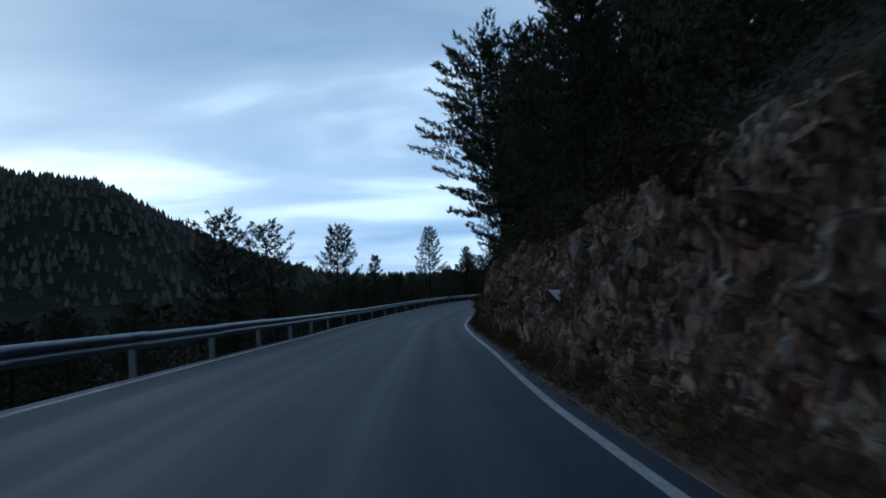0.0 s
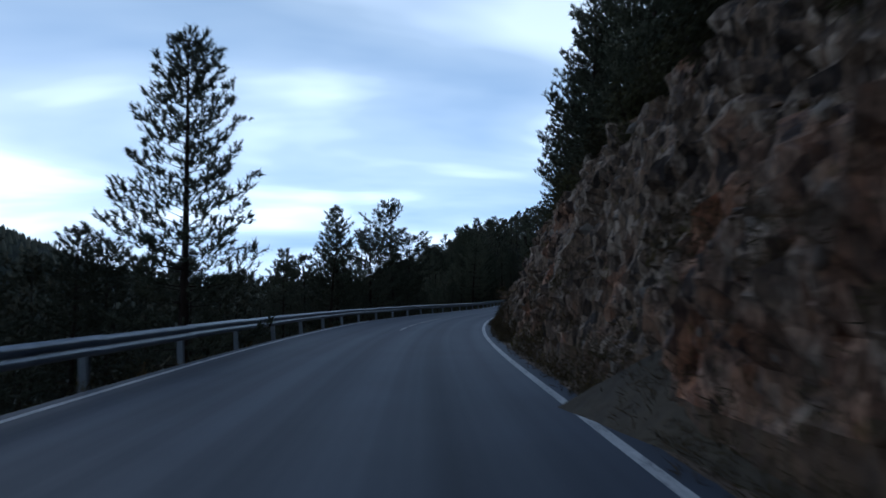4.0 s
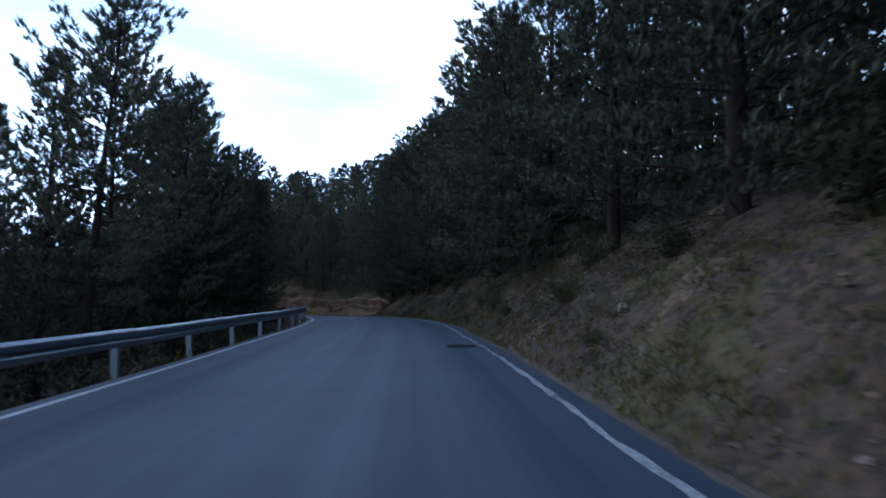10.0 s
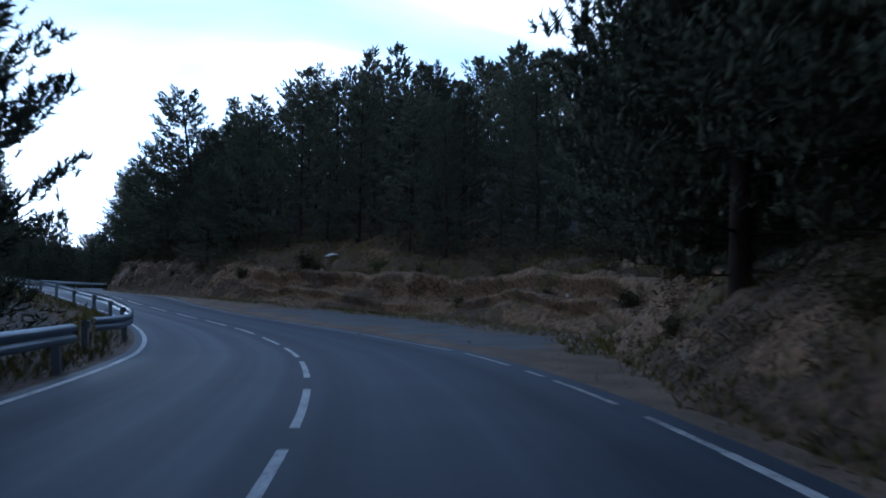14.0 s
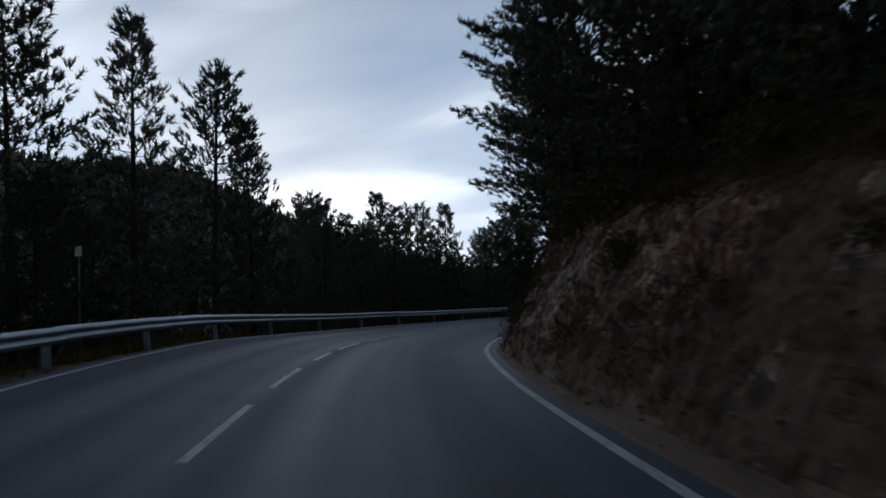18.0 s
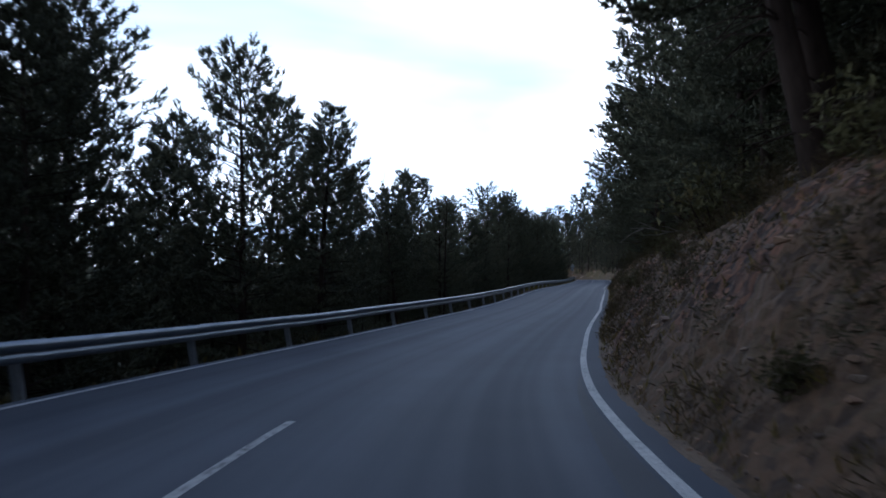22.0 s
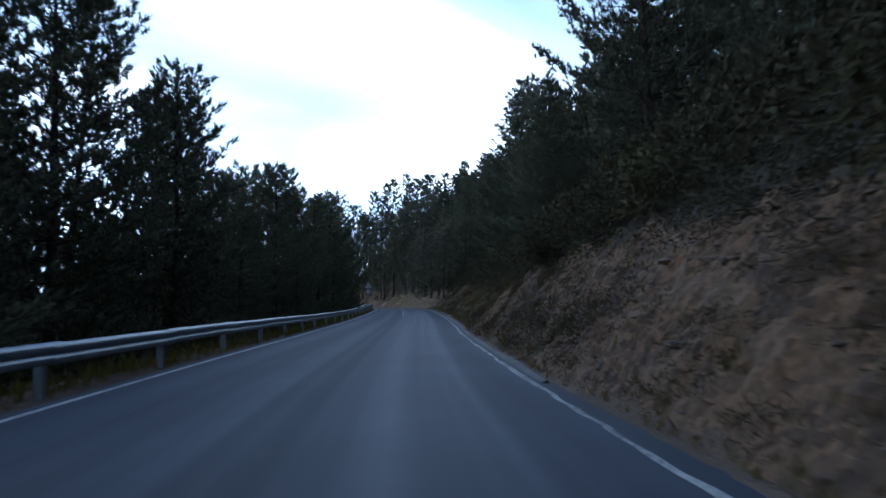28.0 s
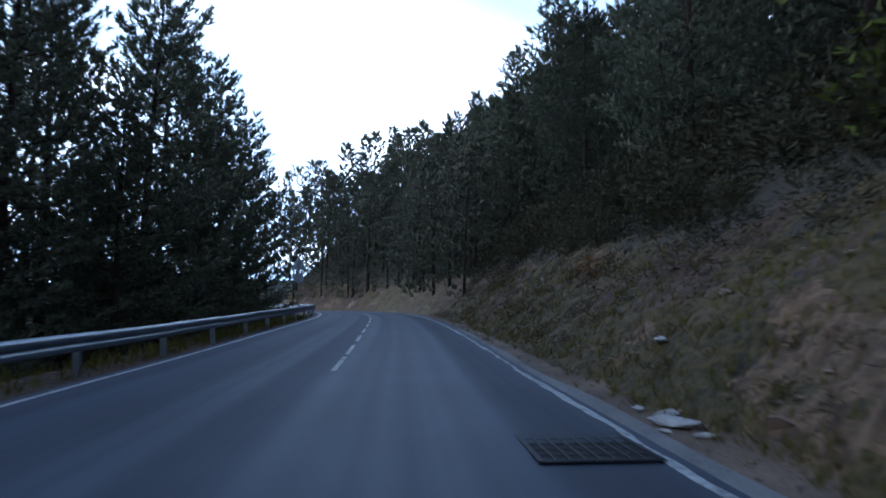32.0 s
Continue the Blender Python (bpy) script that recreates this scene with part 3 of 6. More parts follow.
# pale gutter beside the line before the second grating
s = np.arange(368, 432, 0.5)
g_wide = lambda s: 0.10 + 0.16 * np.exp(-((s - 402) / 8.0) ** 2) + 0.05 * np.sin(s * 0.9)
gutter = strip("gutter", s, [lambda s: right(s) + 0.14, lambda s: right(s) + 0.18, lambda s: right(s) + 0.18 + g_wide(s), lambda s: right(s) + 0.3 + g_wide(s)], [-0.01, 0.03, 0.045, -0.05], M["concrete"])
tagged(gutter, "pale worn concrete gutter strip beside the edge line", "gutter", kind="structure")

# ---- the ground beside the road ----
ZONE = [-46, 12, 30, 44, 60, 76, 92, 104, 130, 185, 200, 206, 212, 222, 232, 238, 246, 262, 300, 330, 350, 362, 385, 420, 450, 505]
BANK_H = [2.7, 2.8, 3, 4.4, 4.6, 3.6, 2.7, 1.9, 2.1, 2.1, 2, 1.9, 2, 2, 2, 2.2, 2.5, 2.7, 2.5, 2.7, 2.664, 2.642, 2.6, 1.9, 2.2, 2.4]
BANK_RUN = [1.3, 1.3, 1.3, 1.5, 1.6, 2.2, 2.4, 2.4, 2.7, 2.7, 2.6, 2.2, 1.6, 1.4, 1.5, 1.6, 1.6, 1.5, 1.8, 2.2, 2.273, 2.316, 2.4, 2.4, 2.2, 2.2]
VERGE = [0.65, 0.6, 0.55, 0.55, 0.55, 0.6, 0.6, 0.6, 0.55, 0.55, 0.8, 3, 7.4, 8.4, 5, 1.6, 0.8, 0.55, 0.5, 0.5, 0.518, 0.529, 0.55, 0.9, 0.9, 0.7]
EARTH_E = [2.1, 2.1, 2.3, 2.5, 2.8, 3, 3.6, 4.2, 4.8, 4.6, 4.2, 5, 10, 11.5, 7.5, 3.4, 2.8, 2.6, 3.2, 5.6, 3.8, 2.5, 2.7, 4, 3.6, 3.5]
TREE_E = [2.6, 2.6, 2.8, 3.2, 3.4, 4.2, 4.8, 5, 5.4, 5, 4.4, 5.2, 11.5, 13, 8.5, 4, 3.2, 3, 4, 6.2, 6.491, 6.665, 7, 9, 7.5, 6]
ROCKY = [1, 1, 1, 1, 1, 0.85, 0.6, 0.1, 0.1, 0.1, 0.1, 0.1, 0.15, 0.15, 0.1, 0.15, 0.2, 0.45, 0.12, 0.2, 0.2, 0.2, 0.2, 0.06, 0.15, 0.3]
UPHILL = [0.95, 0.95, 0.9, 0.85, 0.8, 0.72, 0.66, 0.62, 0.62, 0.66, 0.6, 0.45, 0.38, 0.36, 0.42, 0.5, 0.52, 0.6, 0.7, 0.75, 0.75, 0.75, 0.75, 0.8, 0.9, 0.9]


def zone(values, s):
    return np.interp(s, ZONE, values)


def smooth(t):
    t = np.clip(t, 0, 1)
    return t * t * (3 - 2 * t)


def uphill(s, e):
    """Height over the road e metres past the right line."""
    vw, run, hb = zone(VERGE, s), zone(BANK_RUN, s), zone(BANK_H, s)
    b = np.clip((e - vw) / run, 0, 1)
    over = np.maximum(e - vw - run, 0)
    return 0.03 * np.clip(e - 0.3, 0, 2) + hb * (0.75 * b + 0.25 * smooth(b)) + zone(UPHILL, s) * 42 * (1 - np.exp(-over / 42)) * 1.05


DROP_S = [-46, 30, 70, 100, 180, 200, 215, 240, 300, 340, 420, 505]
DROP = [0.62, 0.60, 0.45, 0.5, 0.35, 0.2, 0.3, 0.5, 0.5, 0.45, 0.4, 0.4]


LEDGE_S = [-46, 188, 198, 216, 224, 240, 262, 272, 352, 364, 440, 505]
LEDGE = [0.32, 0.32, 1.7, 1.7, 0.9, 1.7, 1.5, 0.32, 0.32, 1.3, 1.3, 1.0]


def downhill(s, e):
    """Height under the road e metres past the left line."""
    edge = np.interp(s, LEDGE_S, LEDGE)
    over = np.maximum(e - edge, 0)
    return -0.05 * np.clip(e, 0, 1.3) - 0.5 * smooth(over / 0.8) * smooth((1.2 - edge) / 0.5) - np.interp(s, DROP_S, DROP) * 30 * (1 - np.exp(-over / 30))


def nearest(x, y):
    """Way and lateral place of world points."""
    s, d = np.empty(len(x)), np.empty(len(x))
    for a in range(0, len(x), 4000):
        k = slice(a, a + 4000)
        dx, dy = x[k, None] - PX, y[k, None] - PY
        j = (dx * dx + dy * dy).argmin(1)
        r = np.arange(len(j))
        s[k] = STEP[j]
        side = dx[r, j] * np.cos(_turn[j]) + dy[r, j] * np.sin(_turn[j])
        d[k] = np.sign(side) * np.hypot(dx[r, j], dy[r, j])
    return s, d


def ground_z(s, d):
    e_r, e_l = d - right(s), left(s) - d
    base = road_z(s, np.clip(d, left(s), right(s)))
    return base + np.where(e_r > 0, uphill(s, np.maximum(e_r, 0)), np.where(e_l > 0, downhill(s, np.maximum(e_l, 0)), 0))


def world_z(x, y):
    """Ground at world points: the slopes by the road, the valley and the far ridge."""
    s, d = nearest(x, y)
    z = ground_z(s, d)
    rx, ry = x - 20, y - 100
    far = np.hypot(rx, ry)
    az = np.degrees(np.arctan2(-rx, ry))
    crest = np.interp(az, [-180, -60, -20, 0, 10, 16, 22, 32, 42, 60, 100, 150, 180], [60, 70, 40, 26, 28, 46, 74, 134, 140, 102, 96, 75, 60])
    hill = crest * smooth((far - 260) / 460) * (1 + 0.08 * (fbm(np.stack([x, y, 0 * x], -1) / 90, 3, 5) - 0.5))
    lo = smooth((far - 240) / 200)
    return z * (1 - lo) + lo * (-14) + hill * np.where(d < 0, 1, smooth((far - 300) / 300))


s_r = np.concatenate([np.arange(-40, -12, 1.0), np.arange(-12, 100, 0.12), np.arange(100, 440, 0.2), np.arange(440, 500, 0.8)])
# columns: the verge, the bank finely cut, the slope above it
b_cols = np.concatenate([np.linspace(-1, 0, 8)[:-1], np.linspace(0, 1.2, 38), np.geomspace(1.35, 12, 16)])
SS, BB = np.meshgrid(s_r, b_cols, indexing="ij")
ss, bb = SS.ravel(), BB.ravel()
ee = np.where(bb < 0, 0.28 + (zone(VERGE, ss) - 0.28) * (bb + 1), zone(VERGE, ss) + zone(BANK_RUN, ss) * np.minimum(bb, 1.2) + np.maximum(bb - 1.2, 0) * 2.3)
pts = at(ss, right(ss) + ee, 0)
pts[:, 2] = ground_z(ss, right(ss) + ee)
nrm = np.cross(np.gradient(pts.reshape(*SS.shape, 3), axis=0).reshape(-1, 3), np.gradient(pts.reshape(*SS.shape, 3), axis=1).reshape(-1, 3))
nrm *= np.sign(nrm[:, 2:3]) / (np.linalg.norm(nrm, axis=1, keepdims=True) + 1e-9)
nrm[:, 2] *= 0.6
rocky = zone(ROCKY, ss) * smooth((ee - zone(VERGE, ss)) / 0.5) * (1 - smooth((ee - zone(VERGE, ss) - zone(BANK_RUN, ss) - 0.2) / 1.0))
loose = smooth((ee - zone(VERGE, ss) + 0.2) / 1.0)
# broken rock: steep slabs that lean along the road, cut into blocks, with ledges
rise_here = pts[:, 2] - road_z(ss, right(ss))
slab = np.stack([ss + 0.28 * rise_here, 0.45 * rise_here, ee * 0.5], -1)
slab = slab + (np.stack([fbm(pts * 0.6, 3, 61), fbm(pts * 0.6, 3, 62), fbm(pts * 0.6, 3, 63)], -1) - 0.5) * 0.9
ledge = np.mod(rise_here * 0.9 + 2.2 * fbm(pts * 0.35, 3, 71), 1.0)
fine_rock = (blocks(slab * [0.55, 0.8, 0.6], 3) - 0.45) * 0.75 + (blocks(slab * [1.9, 1.1, 1.5], 9) - 0.5) * 0.52 + (blocks(slab * [4.4, 2.0, 4.0], 15) - 0.5) * 0.34 + (fbm(pts * 3.4, 4, 2) - 0.5) * 0.36 - 0.10 * ledge
soft_earth = (fbm(pts * 0.35, 4, 21) - 0.5) * 0.9 + (fbm(pts * 1.7, 3, 31) - 0.5) * 0.35
clearing = smooth((ss - 207) / 4) * smooth((237 - ss) / 4)
b_up = (ee - zone(VERGE, ss)) / zone(BANK_RUN, ss) + 1.1 * (fbm(np.stack([ss * 0.22, 0.15 * ee, 0 * ss], -1), 3, 57) - 0.5)
lip_n = fbm(np.stack([ss * 0.3, 0 * ss, 0 * ss], -1), 3, 97)
lip = clearing * (0.3 + 1.5 * lip_n) * (0.3 * np.exp(-((b_up - 0.5) / 0.1) ** 2) - 0.35 * np.exp(-((b_up - 0.32) / 0.1) ** 2) + 0.42 * np.exp(-((b_up - 0.98) / 0.14) ** 2) - 0.5 * np.exp(-((b_up - 0.68) / 0.16) ** 2))
move = lip + clearing * smooth((ee - zone(VERGE, ss)) * 2) * (fbm(pts * 0.55, 3, 99) - 0.5) * 1.5 + rocky * fine_rock + loose * soft_earth * (1 - 0.5 * rocky) + 0.03 * (fbm(pts * 4, 2, 8) - 0.5)
pts += nrm * move[:, None]
pts[:, 2] = np.where(ee < 0.3, road_z(ss, right(ss)) - 0.02, pts[:, 2])
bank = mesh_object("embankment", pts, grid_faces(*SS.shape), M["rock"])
bank.data.materials.append(M["earth"])
bank.data.materials.append(M["gravel"])
bank.data.materials.append(M["forest_floor"])
bank.data.materials.append(M["red_earth"])
bank.data.materials.append(M["apron"])
bank.data.materials.append(M["tan_earth"])
bank.data.materials.append(M["turf"])
fc = grid_faces(*SS.shape)
f_r, f_e, f_s = rocky[fc].mean(1), ee[fc].mean(1), ss[fc].mean(1)
f_n = fbm(pts[fc].mean(1) * 0.6, 3, 77)
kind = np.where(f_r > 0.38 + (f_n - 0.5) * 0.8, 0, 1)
kind = np.where(f_e < zone(VERGE, f_s) + (f_n - 0.5) * 0.5, 2, kind)
kind = np.where((f_e > zone(EARTH_E, f_s) + 0.4 + (f_n - 0.5) * 2.5), 3, kind)
kind = np.where((kind == 1) & (f_s > 257) & (f_s < 320) & (f_n > np.interp(f_s, [257, 276, 284, 320], [0.42, 0.42, 0.56, 0.56])), 4, kind)
kind = np.where((f_s > 206) & (f_s < 237) & (kind == 3) & (f_e < 17 + (f_n - 0.5) * 5), 1, kind)
kind = np.where((f_s > 208) & (f_s < 228) & (f_e > 1.5 + (f_n - 0.5) * 4.0) & (f_e < zone(VERGE, f_s) * 0.7 + (f_n - 0.5) * 4.0), 5, kind)
kind = np.where((kind == 1) & (((f_s > 205) & (f_s < 238) & (f_n > 0.44) & (f_e < zone(VERGE, f_s) + zone(BANK_RUN, f_s) + 0.3)) | ((f_s > 318) & (f_s < 392) & (f_n > 0.56)) | ((f_s > 352) & (f_s < 376) & (f_n > 0.4)) | (f_n > 0.68)), 6, kind)
turfy = np.interp(f_s, [90, 104, 128, 140, 165, 203, 210, 240, 385, 398, 435, 450], [0.0, 0.12, 0.16, 0.16, 0.24, 0.26, 0.3, 0.0, 0.02, 0.56, 0.56, 0.3])
kind = np.where((kind == 1) & (fbm(pts[fc].mean(1) * 0.3, 4, 91) < 0.28 + turfy * 0.6), 7, kind)
bank.data.polygons.foreach_set("material_index", kind.astype(np.int32))
tagged(bank, "steep roadside cutting of brown broken rock and dry earth", "embankment", kind="structure")

s_l = np.arange(-40, 500, 1.0)
e_l = np.concatenate([[0.2, 0.33, 0.5, 0.8, 1.2, 1.7, 2.3], np.geomspace(3, 16, 12)])
SL, EL = np.meshgrid(s_l, e_l, indexing="ij")
sl, el = SL.ravel(), EL.ravel()
pl = at(sl, left(sl) - el, 0)
pl[:, 2] = ground_z(sl, left(sl) - el) + smooth((el - 0.4) / 1.0) * (fbm(pl * 0.9, 4, 41) - 0.5) * 0.5
pl[:, 2] = np.where(el < 0.25, road_z(sl, left(sl)) - 0.02, pl[:, 2])
verge = mesh_object("verge", pl, grid_faces(*SL.shape)[:, ::-1], M["earth"])
verge.data.materials.append(M["forest_floor"])
fl = grid_faces(*SL.shape)
verge.data.polygons.foreach_set("material_index", (el[fl].mean(1) > np.interp(sl[fl].mean(1), LEDGE_S, LEDGE) + 0.5).astype(np.int32))
tagged(verge, "dry grass verge that falls away below the guardrail", "verge", kind="structure")

# the ground around, to the horizon: fine by the road, coarse far off
axis = np.unique(np.concatenate([np.arange(-200, 320, 6.0), np.arange(-900, 1100, 40.0), [-4000, -2500, -1500, 1500, 2500, 4000]]))
axis_y = np.unique(np.concatenate([np.arange(-120, 620, 6.0), np.arange(-900, 1300, 40.0), [-4000, -2500, -1500, 1800, 2800, 4000]]))
GX, GY = np.meshgrid(axis, axis_y, indexing="ij")
gx, gy = GX.ravel(), GY.ravel()
gz = world_z(gx, gy)
gs, gd = nearest(gx, gy)
inside = (gs > -40) & (gs < 499)
cover = inside & (gd < right(gs) + 24) & (gd > left(gs) - 14)
gz = gz - np.where(cover, 3.0 + 2.0 * smooth((gd - right(gs) - 2) / 8), 0.25)
ground = mesh_object("ground", np.stack([gx, gy, gz], -1), grid_faces(*GX.shape)[:, ::-1], M["forest_floor"])
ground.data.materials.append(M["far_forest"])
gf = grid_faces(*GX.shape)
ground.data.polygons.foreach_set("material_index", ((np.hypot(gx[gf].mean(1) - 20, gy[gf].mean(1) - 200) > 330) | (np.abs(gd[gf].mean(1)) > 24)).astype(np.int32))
tagged(ground, "wooded mountain slopes and a far dark ridge", "ground", kind="structure")
# ---- centre dashes ----
DASHES = [24.8, 27.9, 31.3, 34.7, 76.6, 80.1, 83.6, 86.7, 90.0, 94.0, 184.6, 188.4, 192.0, 195.6, 199.2, 203.2, 206.9, 210.7, 214.7,
          218.4, 222.3, 226.4, 230.6, 234.6, 238.6, 241.7, 245.0, 417.4, 420.8, 425.0, 429.2, 433.4, 437.6, 441.8, 446.0, 450.2, 454.4]
DASHES = [(a, a + (2.2 if a < 36 else 2.7)) for a in DASHES]
DASHES += [(248.2, 249.6), (251.0, 253.8), (255.3, 257.8), (259.3, 261.2), (262.3, 265.1), (266.3, 267.7), (268.7, 269.0), (270.6, 273.8), (276.2, 279.1), (280.7, 283.7), (285.3, 287.4), (288.3, 289.3),
           (291.4, 291.7), (292.4, 293.0), (294.1, 297.1), (298.8, 301.5)]
for a, b in DASHES:
    strip("centre_dash", np.linspace(a, b, 5), [lambda s: mid(s) - 0.05, lambda s: mid(s) + 0.05], [0.004, 0.004], M["worn"] if a < 100 or a > 265 else M["paint"], parent=road)


# ---- guardrails ----
def beam_profile():
    """The W section of a guardrail beam, 0.31 m high: depth towards the road, height."""
    return [(0.0, -0.155), (0.02, -0.145), (0.075, -0.115), (0.082, -0.075), (0.075, -0.045), (0.015, -0.012), (0.015, 0.012), (0.075, 0.045), (0.082, 0.075), (0.075, 0.115), (0.02, 0.145), (0.0, 0.155)]


def post_mesh():
    """A C-shaped steel post with a spacer against the beam."""
    vv, ff = [], []

    def box(x0, x1, y0, y1, z0, z1):
        k = len(vv)
        vv.extend([(x, y, z) for x in (x0, x1) for y in (y0, y1) for z in (z0, z1)])
        ff.extend([tuple(k + i for i in q) for q in ((0, 1, 3, 2), (4, 6, 7, 5), (0, 4, 5, 1), (2, 3, 7, 6), (0, 2, 6, 4), (1, 5, 7, 3))])
    box(-0.06, 0.06, -0.0495, -0.044, -0.9, 0.70)
    box(-0.06, -0.054, -0.044, 0.05, -0.9, 0.70)
    box(0.054, 0.06, -0.044, 0.05, -0.9, 0.70)
    box(0.06, 0.105, -0.04, 0.04, 0.52, 0.69)
    me = bpy.data.meshes.new("post")
    me.from_pydata(vv, [], ff)
    me.materials.append(M["zinc"])
    return me


def bolt_mesh():
    vv, ff = [], []
    for x, r in ((0.0, 0.022), (0.012, 0.018)):
        vv += [(x, r * math.cos(t * math.pi / 4), r * math.sin(t * math.pi / 4)) for t in range(8)]
    ff = [(i, (i + 1) % 8, 8 + (i + 1) % 8, 8 + i) for i in range(8)] + [tuple(range(8, 16))]
    me = bpy.data.meshes.new("bolt")
    me.from_pydata(vv, [], ff)
    me.materials.append(M["zinc"])
    return me


POST, BOLT = post_mesh(), bolt_mesh()


def guardrail(marks, label, flare=0.0):
    """Beams of about 4 m that overlap at the posts, between known posts; flare: how far the first beam's end bends away from the road."""
    s_from = marks[0]
    ways = []
    for a, b in zip(marks[:-1], marks[1:]):
        gaps = max(1, int(round((b - a) / 4.0)))
        ways += [a + (b - a) * i / gaps for i in range(gaps)]
    ways.append(marks[-1])
    thing = tagged(new("guardrail"), label, "guardrail", "guardrails along the valley side")
    thing.location = at(s_from, rail(s_from), -0.1)
    back = Matrix.Translation(-Vector(thing.location))
    n = len(ways) - 1
    prof = beam_profile()
    off = lambda w: float(rail(w)) - flare * max(0.0, 1 - (w - s_from) / 2.5) ** 2
    for i in range(n):
        a, b = ways[i], ways[i + 1]
        ws = np.linspace(a, b + 0.3, 6)
        dent = 0.012 * math.sin(i * 2.7)
        vv = []
        for side in (0.0, -0.004):
            for w in ws:
                for dep, h in prof:
                    vv.append(back @ Vector(at(w, off(w) + dep + side + (0.004 if i % 2 else 0.0) + dent * math.sin(math.pi * (w - a) / 4), 0.605 + h + dent * 0.6)))
        m, c = len(ws), len(prof)
        f1 = grid_faces(m, c)
        mesh_object("beam", [tuple(v) for v in vv], f1.tolist() + (f1[:, ::-1] + m * c).tolist(), M["zinc"], thing, smooth=True)
    for i in range(n + 1):
        w = ways[i]
        h = math.degrees(heading(w))
        base = Vector(at(w, off(w) - 0.105, 0))
        lean = -random.uniform(1, 5) - (7 if 300 < w < 345 else 0)
        ob = new("post", POST)
        ob.parent = thing
        ob.matrix_local = back @ Matrix.Translation(base) @ pose(0, 0, 0, 0, lean, h)
        bt = new("bolt", BOLT)
        bt.parent = thing
        bt.matrix_local = back @ Matrix.Translation(Vector(at(w, off(w) + 0.016, 0.605))) @ pose(0, 0, 0, 0, 0, h)
    return thing


guardrail([-40, 16.05, 55.5, 118.9, 145.85, 204.2], "long galvanised steel guardrail on leaning posts")
guardrail([208.5, 269.25, 286.9, 322.4, 350.1, 387.9, 400.9, 496], "galvanised steel guardrail round the bends with a bent end", flare=0.5)


# ---- trees ----
def tube(path, radii, sides, vv, ff):
    """A tapered limb along a path."""
    k = len(vv)
    path = [Vector(tuple(float(c) for c in p)) for p in path]
    for i, (p, r) in enumerate(zip(path, radii)):
        way = (path[min(i + 1, len(path) - 1)] - path[max(i - 1, 0)]).normalized()
        a = way.orthogonal().normalized()
        b = way.cross(a)
        for j in range(sides):
            t = 2 * math.pi * j / sides
            vv.append(tuple(p + float(r) * (math.cos(t) * a + math.sin(t) * b)))
    for i in range(len(path) - 1):
        for j in range(sides):
            j2 = (j + 1) % sides
            ff.append((k + i * sides + j, k + i * sides + j2, k + (i + 1) * sides + j2, k + (i + 1) * sides + j))


def tufts(places, ways, size, rng, blades=6, width=0.09, spread=0.5, along=0.0):
    """Bundles of needles: pointed blades that spread round a way, from places along a shoot."""
    n = len(places)
    ways = ways / (np.linalg.norm(ways, axis=1, keepdims=True) + 1e-9)
    vv = []
    for b in range(blades):
        d = ways + rng.normal(0, spread, (n, 3))
        d /= np.linalg.norm(d, axis=1, keepdims=True)
        side = np.cross(d, rng.normal(0, 1, (n, 3)))
        side /= np.linalg.norm(side, axis=1, keepdims=True) + 1e-9
        ln = (size * rng.uniform(0.6, 1.25, n))[:, None]
        base = places + rng.normal(0, 0.08, (n, 3)) * size[:, None] + ways * (size * along * (b + rng.uniform(0, 1, n)) / blades)[:, None]
        w = ln * width
        vv.append(np.stack([base - side * w * 0.8, base + d * ln * 0.5 + side * w, base + d * ln], 1).reshape(-1, 3))
    vv = np.concatenate(vv)
    return vv, np.arange(len(vv)).reshape(-1, 3)


def unit(v):
    return v / (np.linalg.norm(v, axis=1, keepdims=True) + 1e-9)


def brushes(places, ways, length, rng, needles=9, needle=0.15, width=0.015, core=0.03):
    """Shoots like bottle brushes: a slim body along each way, with thin needles that point outwards and forwards."""
    n = len(places)
    ways = unit(ways)
    a = unit(np.cross(ways, rng.normal(0, 1, (n, 3))))
    b = np.cross(ways, a)
    vv, ff = [], []
    for k in range(needles):
        t = 2 * math.pi * (k * 0.382 + rng.uniform(0, 0.2, n))
        radial = a * np.cos(t)[:, None] + b * np.sin(t)[:, None]
        root = places + ways * (length * (0.05 + 0.9 * k / needles))[:, None]
        lean = 0.3 + 0.65 * k / needles
        way = unit(ways * lean + radial * 0.75 + rng.normal(0, 0.12, (n, 3)) + [0, 0, 0.12])
        ln = needle * rng.uniform(0.75, 1.2, (n, 1)) * (length / length.mean())[:, None]
        flat = unit(np.cross(way, rng.normal(0, 1, (n, 3)))) * width
        vv.append(np.stack([root - flat, root + way * ln, root + flat], 1).reshape(-1, 3))
    vv = np.concatenate(vv)
    ff = np.arange(len(vv)).reshape(-1, 3)
    if core:
        rows = [places]
        for k in range(3):
            t = 2.0944 * k
            rows.append(places + (a * math.cos(t) + b * math.sin(t)) * core * rng.uniform(0.7, 1.3, (n, 1)) + ways * (length * rng.uniform(0.3, 0.7, n))[:, None])
        rows.append(places + ways * (length * 1.02)[:, None])
        bv = np.stack(rows, 1).reshape(-1, 3)
        one = np.array([(0, 2, 1), (0, 3, 2), (0, 1, 3), (4, 1, 2), (4, 2, 3), (4, 3, 1)])
        bf = (np.arange(n)[:, None, None] * 5 + one[None]).reshape(-1, 3)
        vv, ff = np.concatenate([vv, bv]), np.concatenate([ff, bf + len(vv)])
    return vv, ff


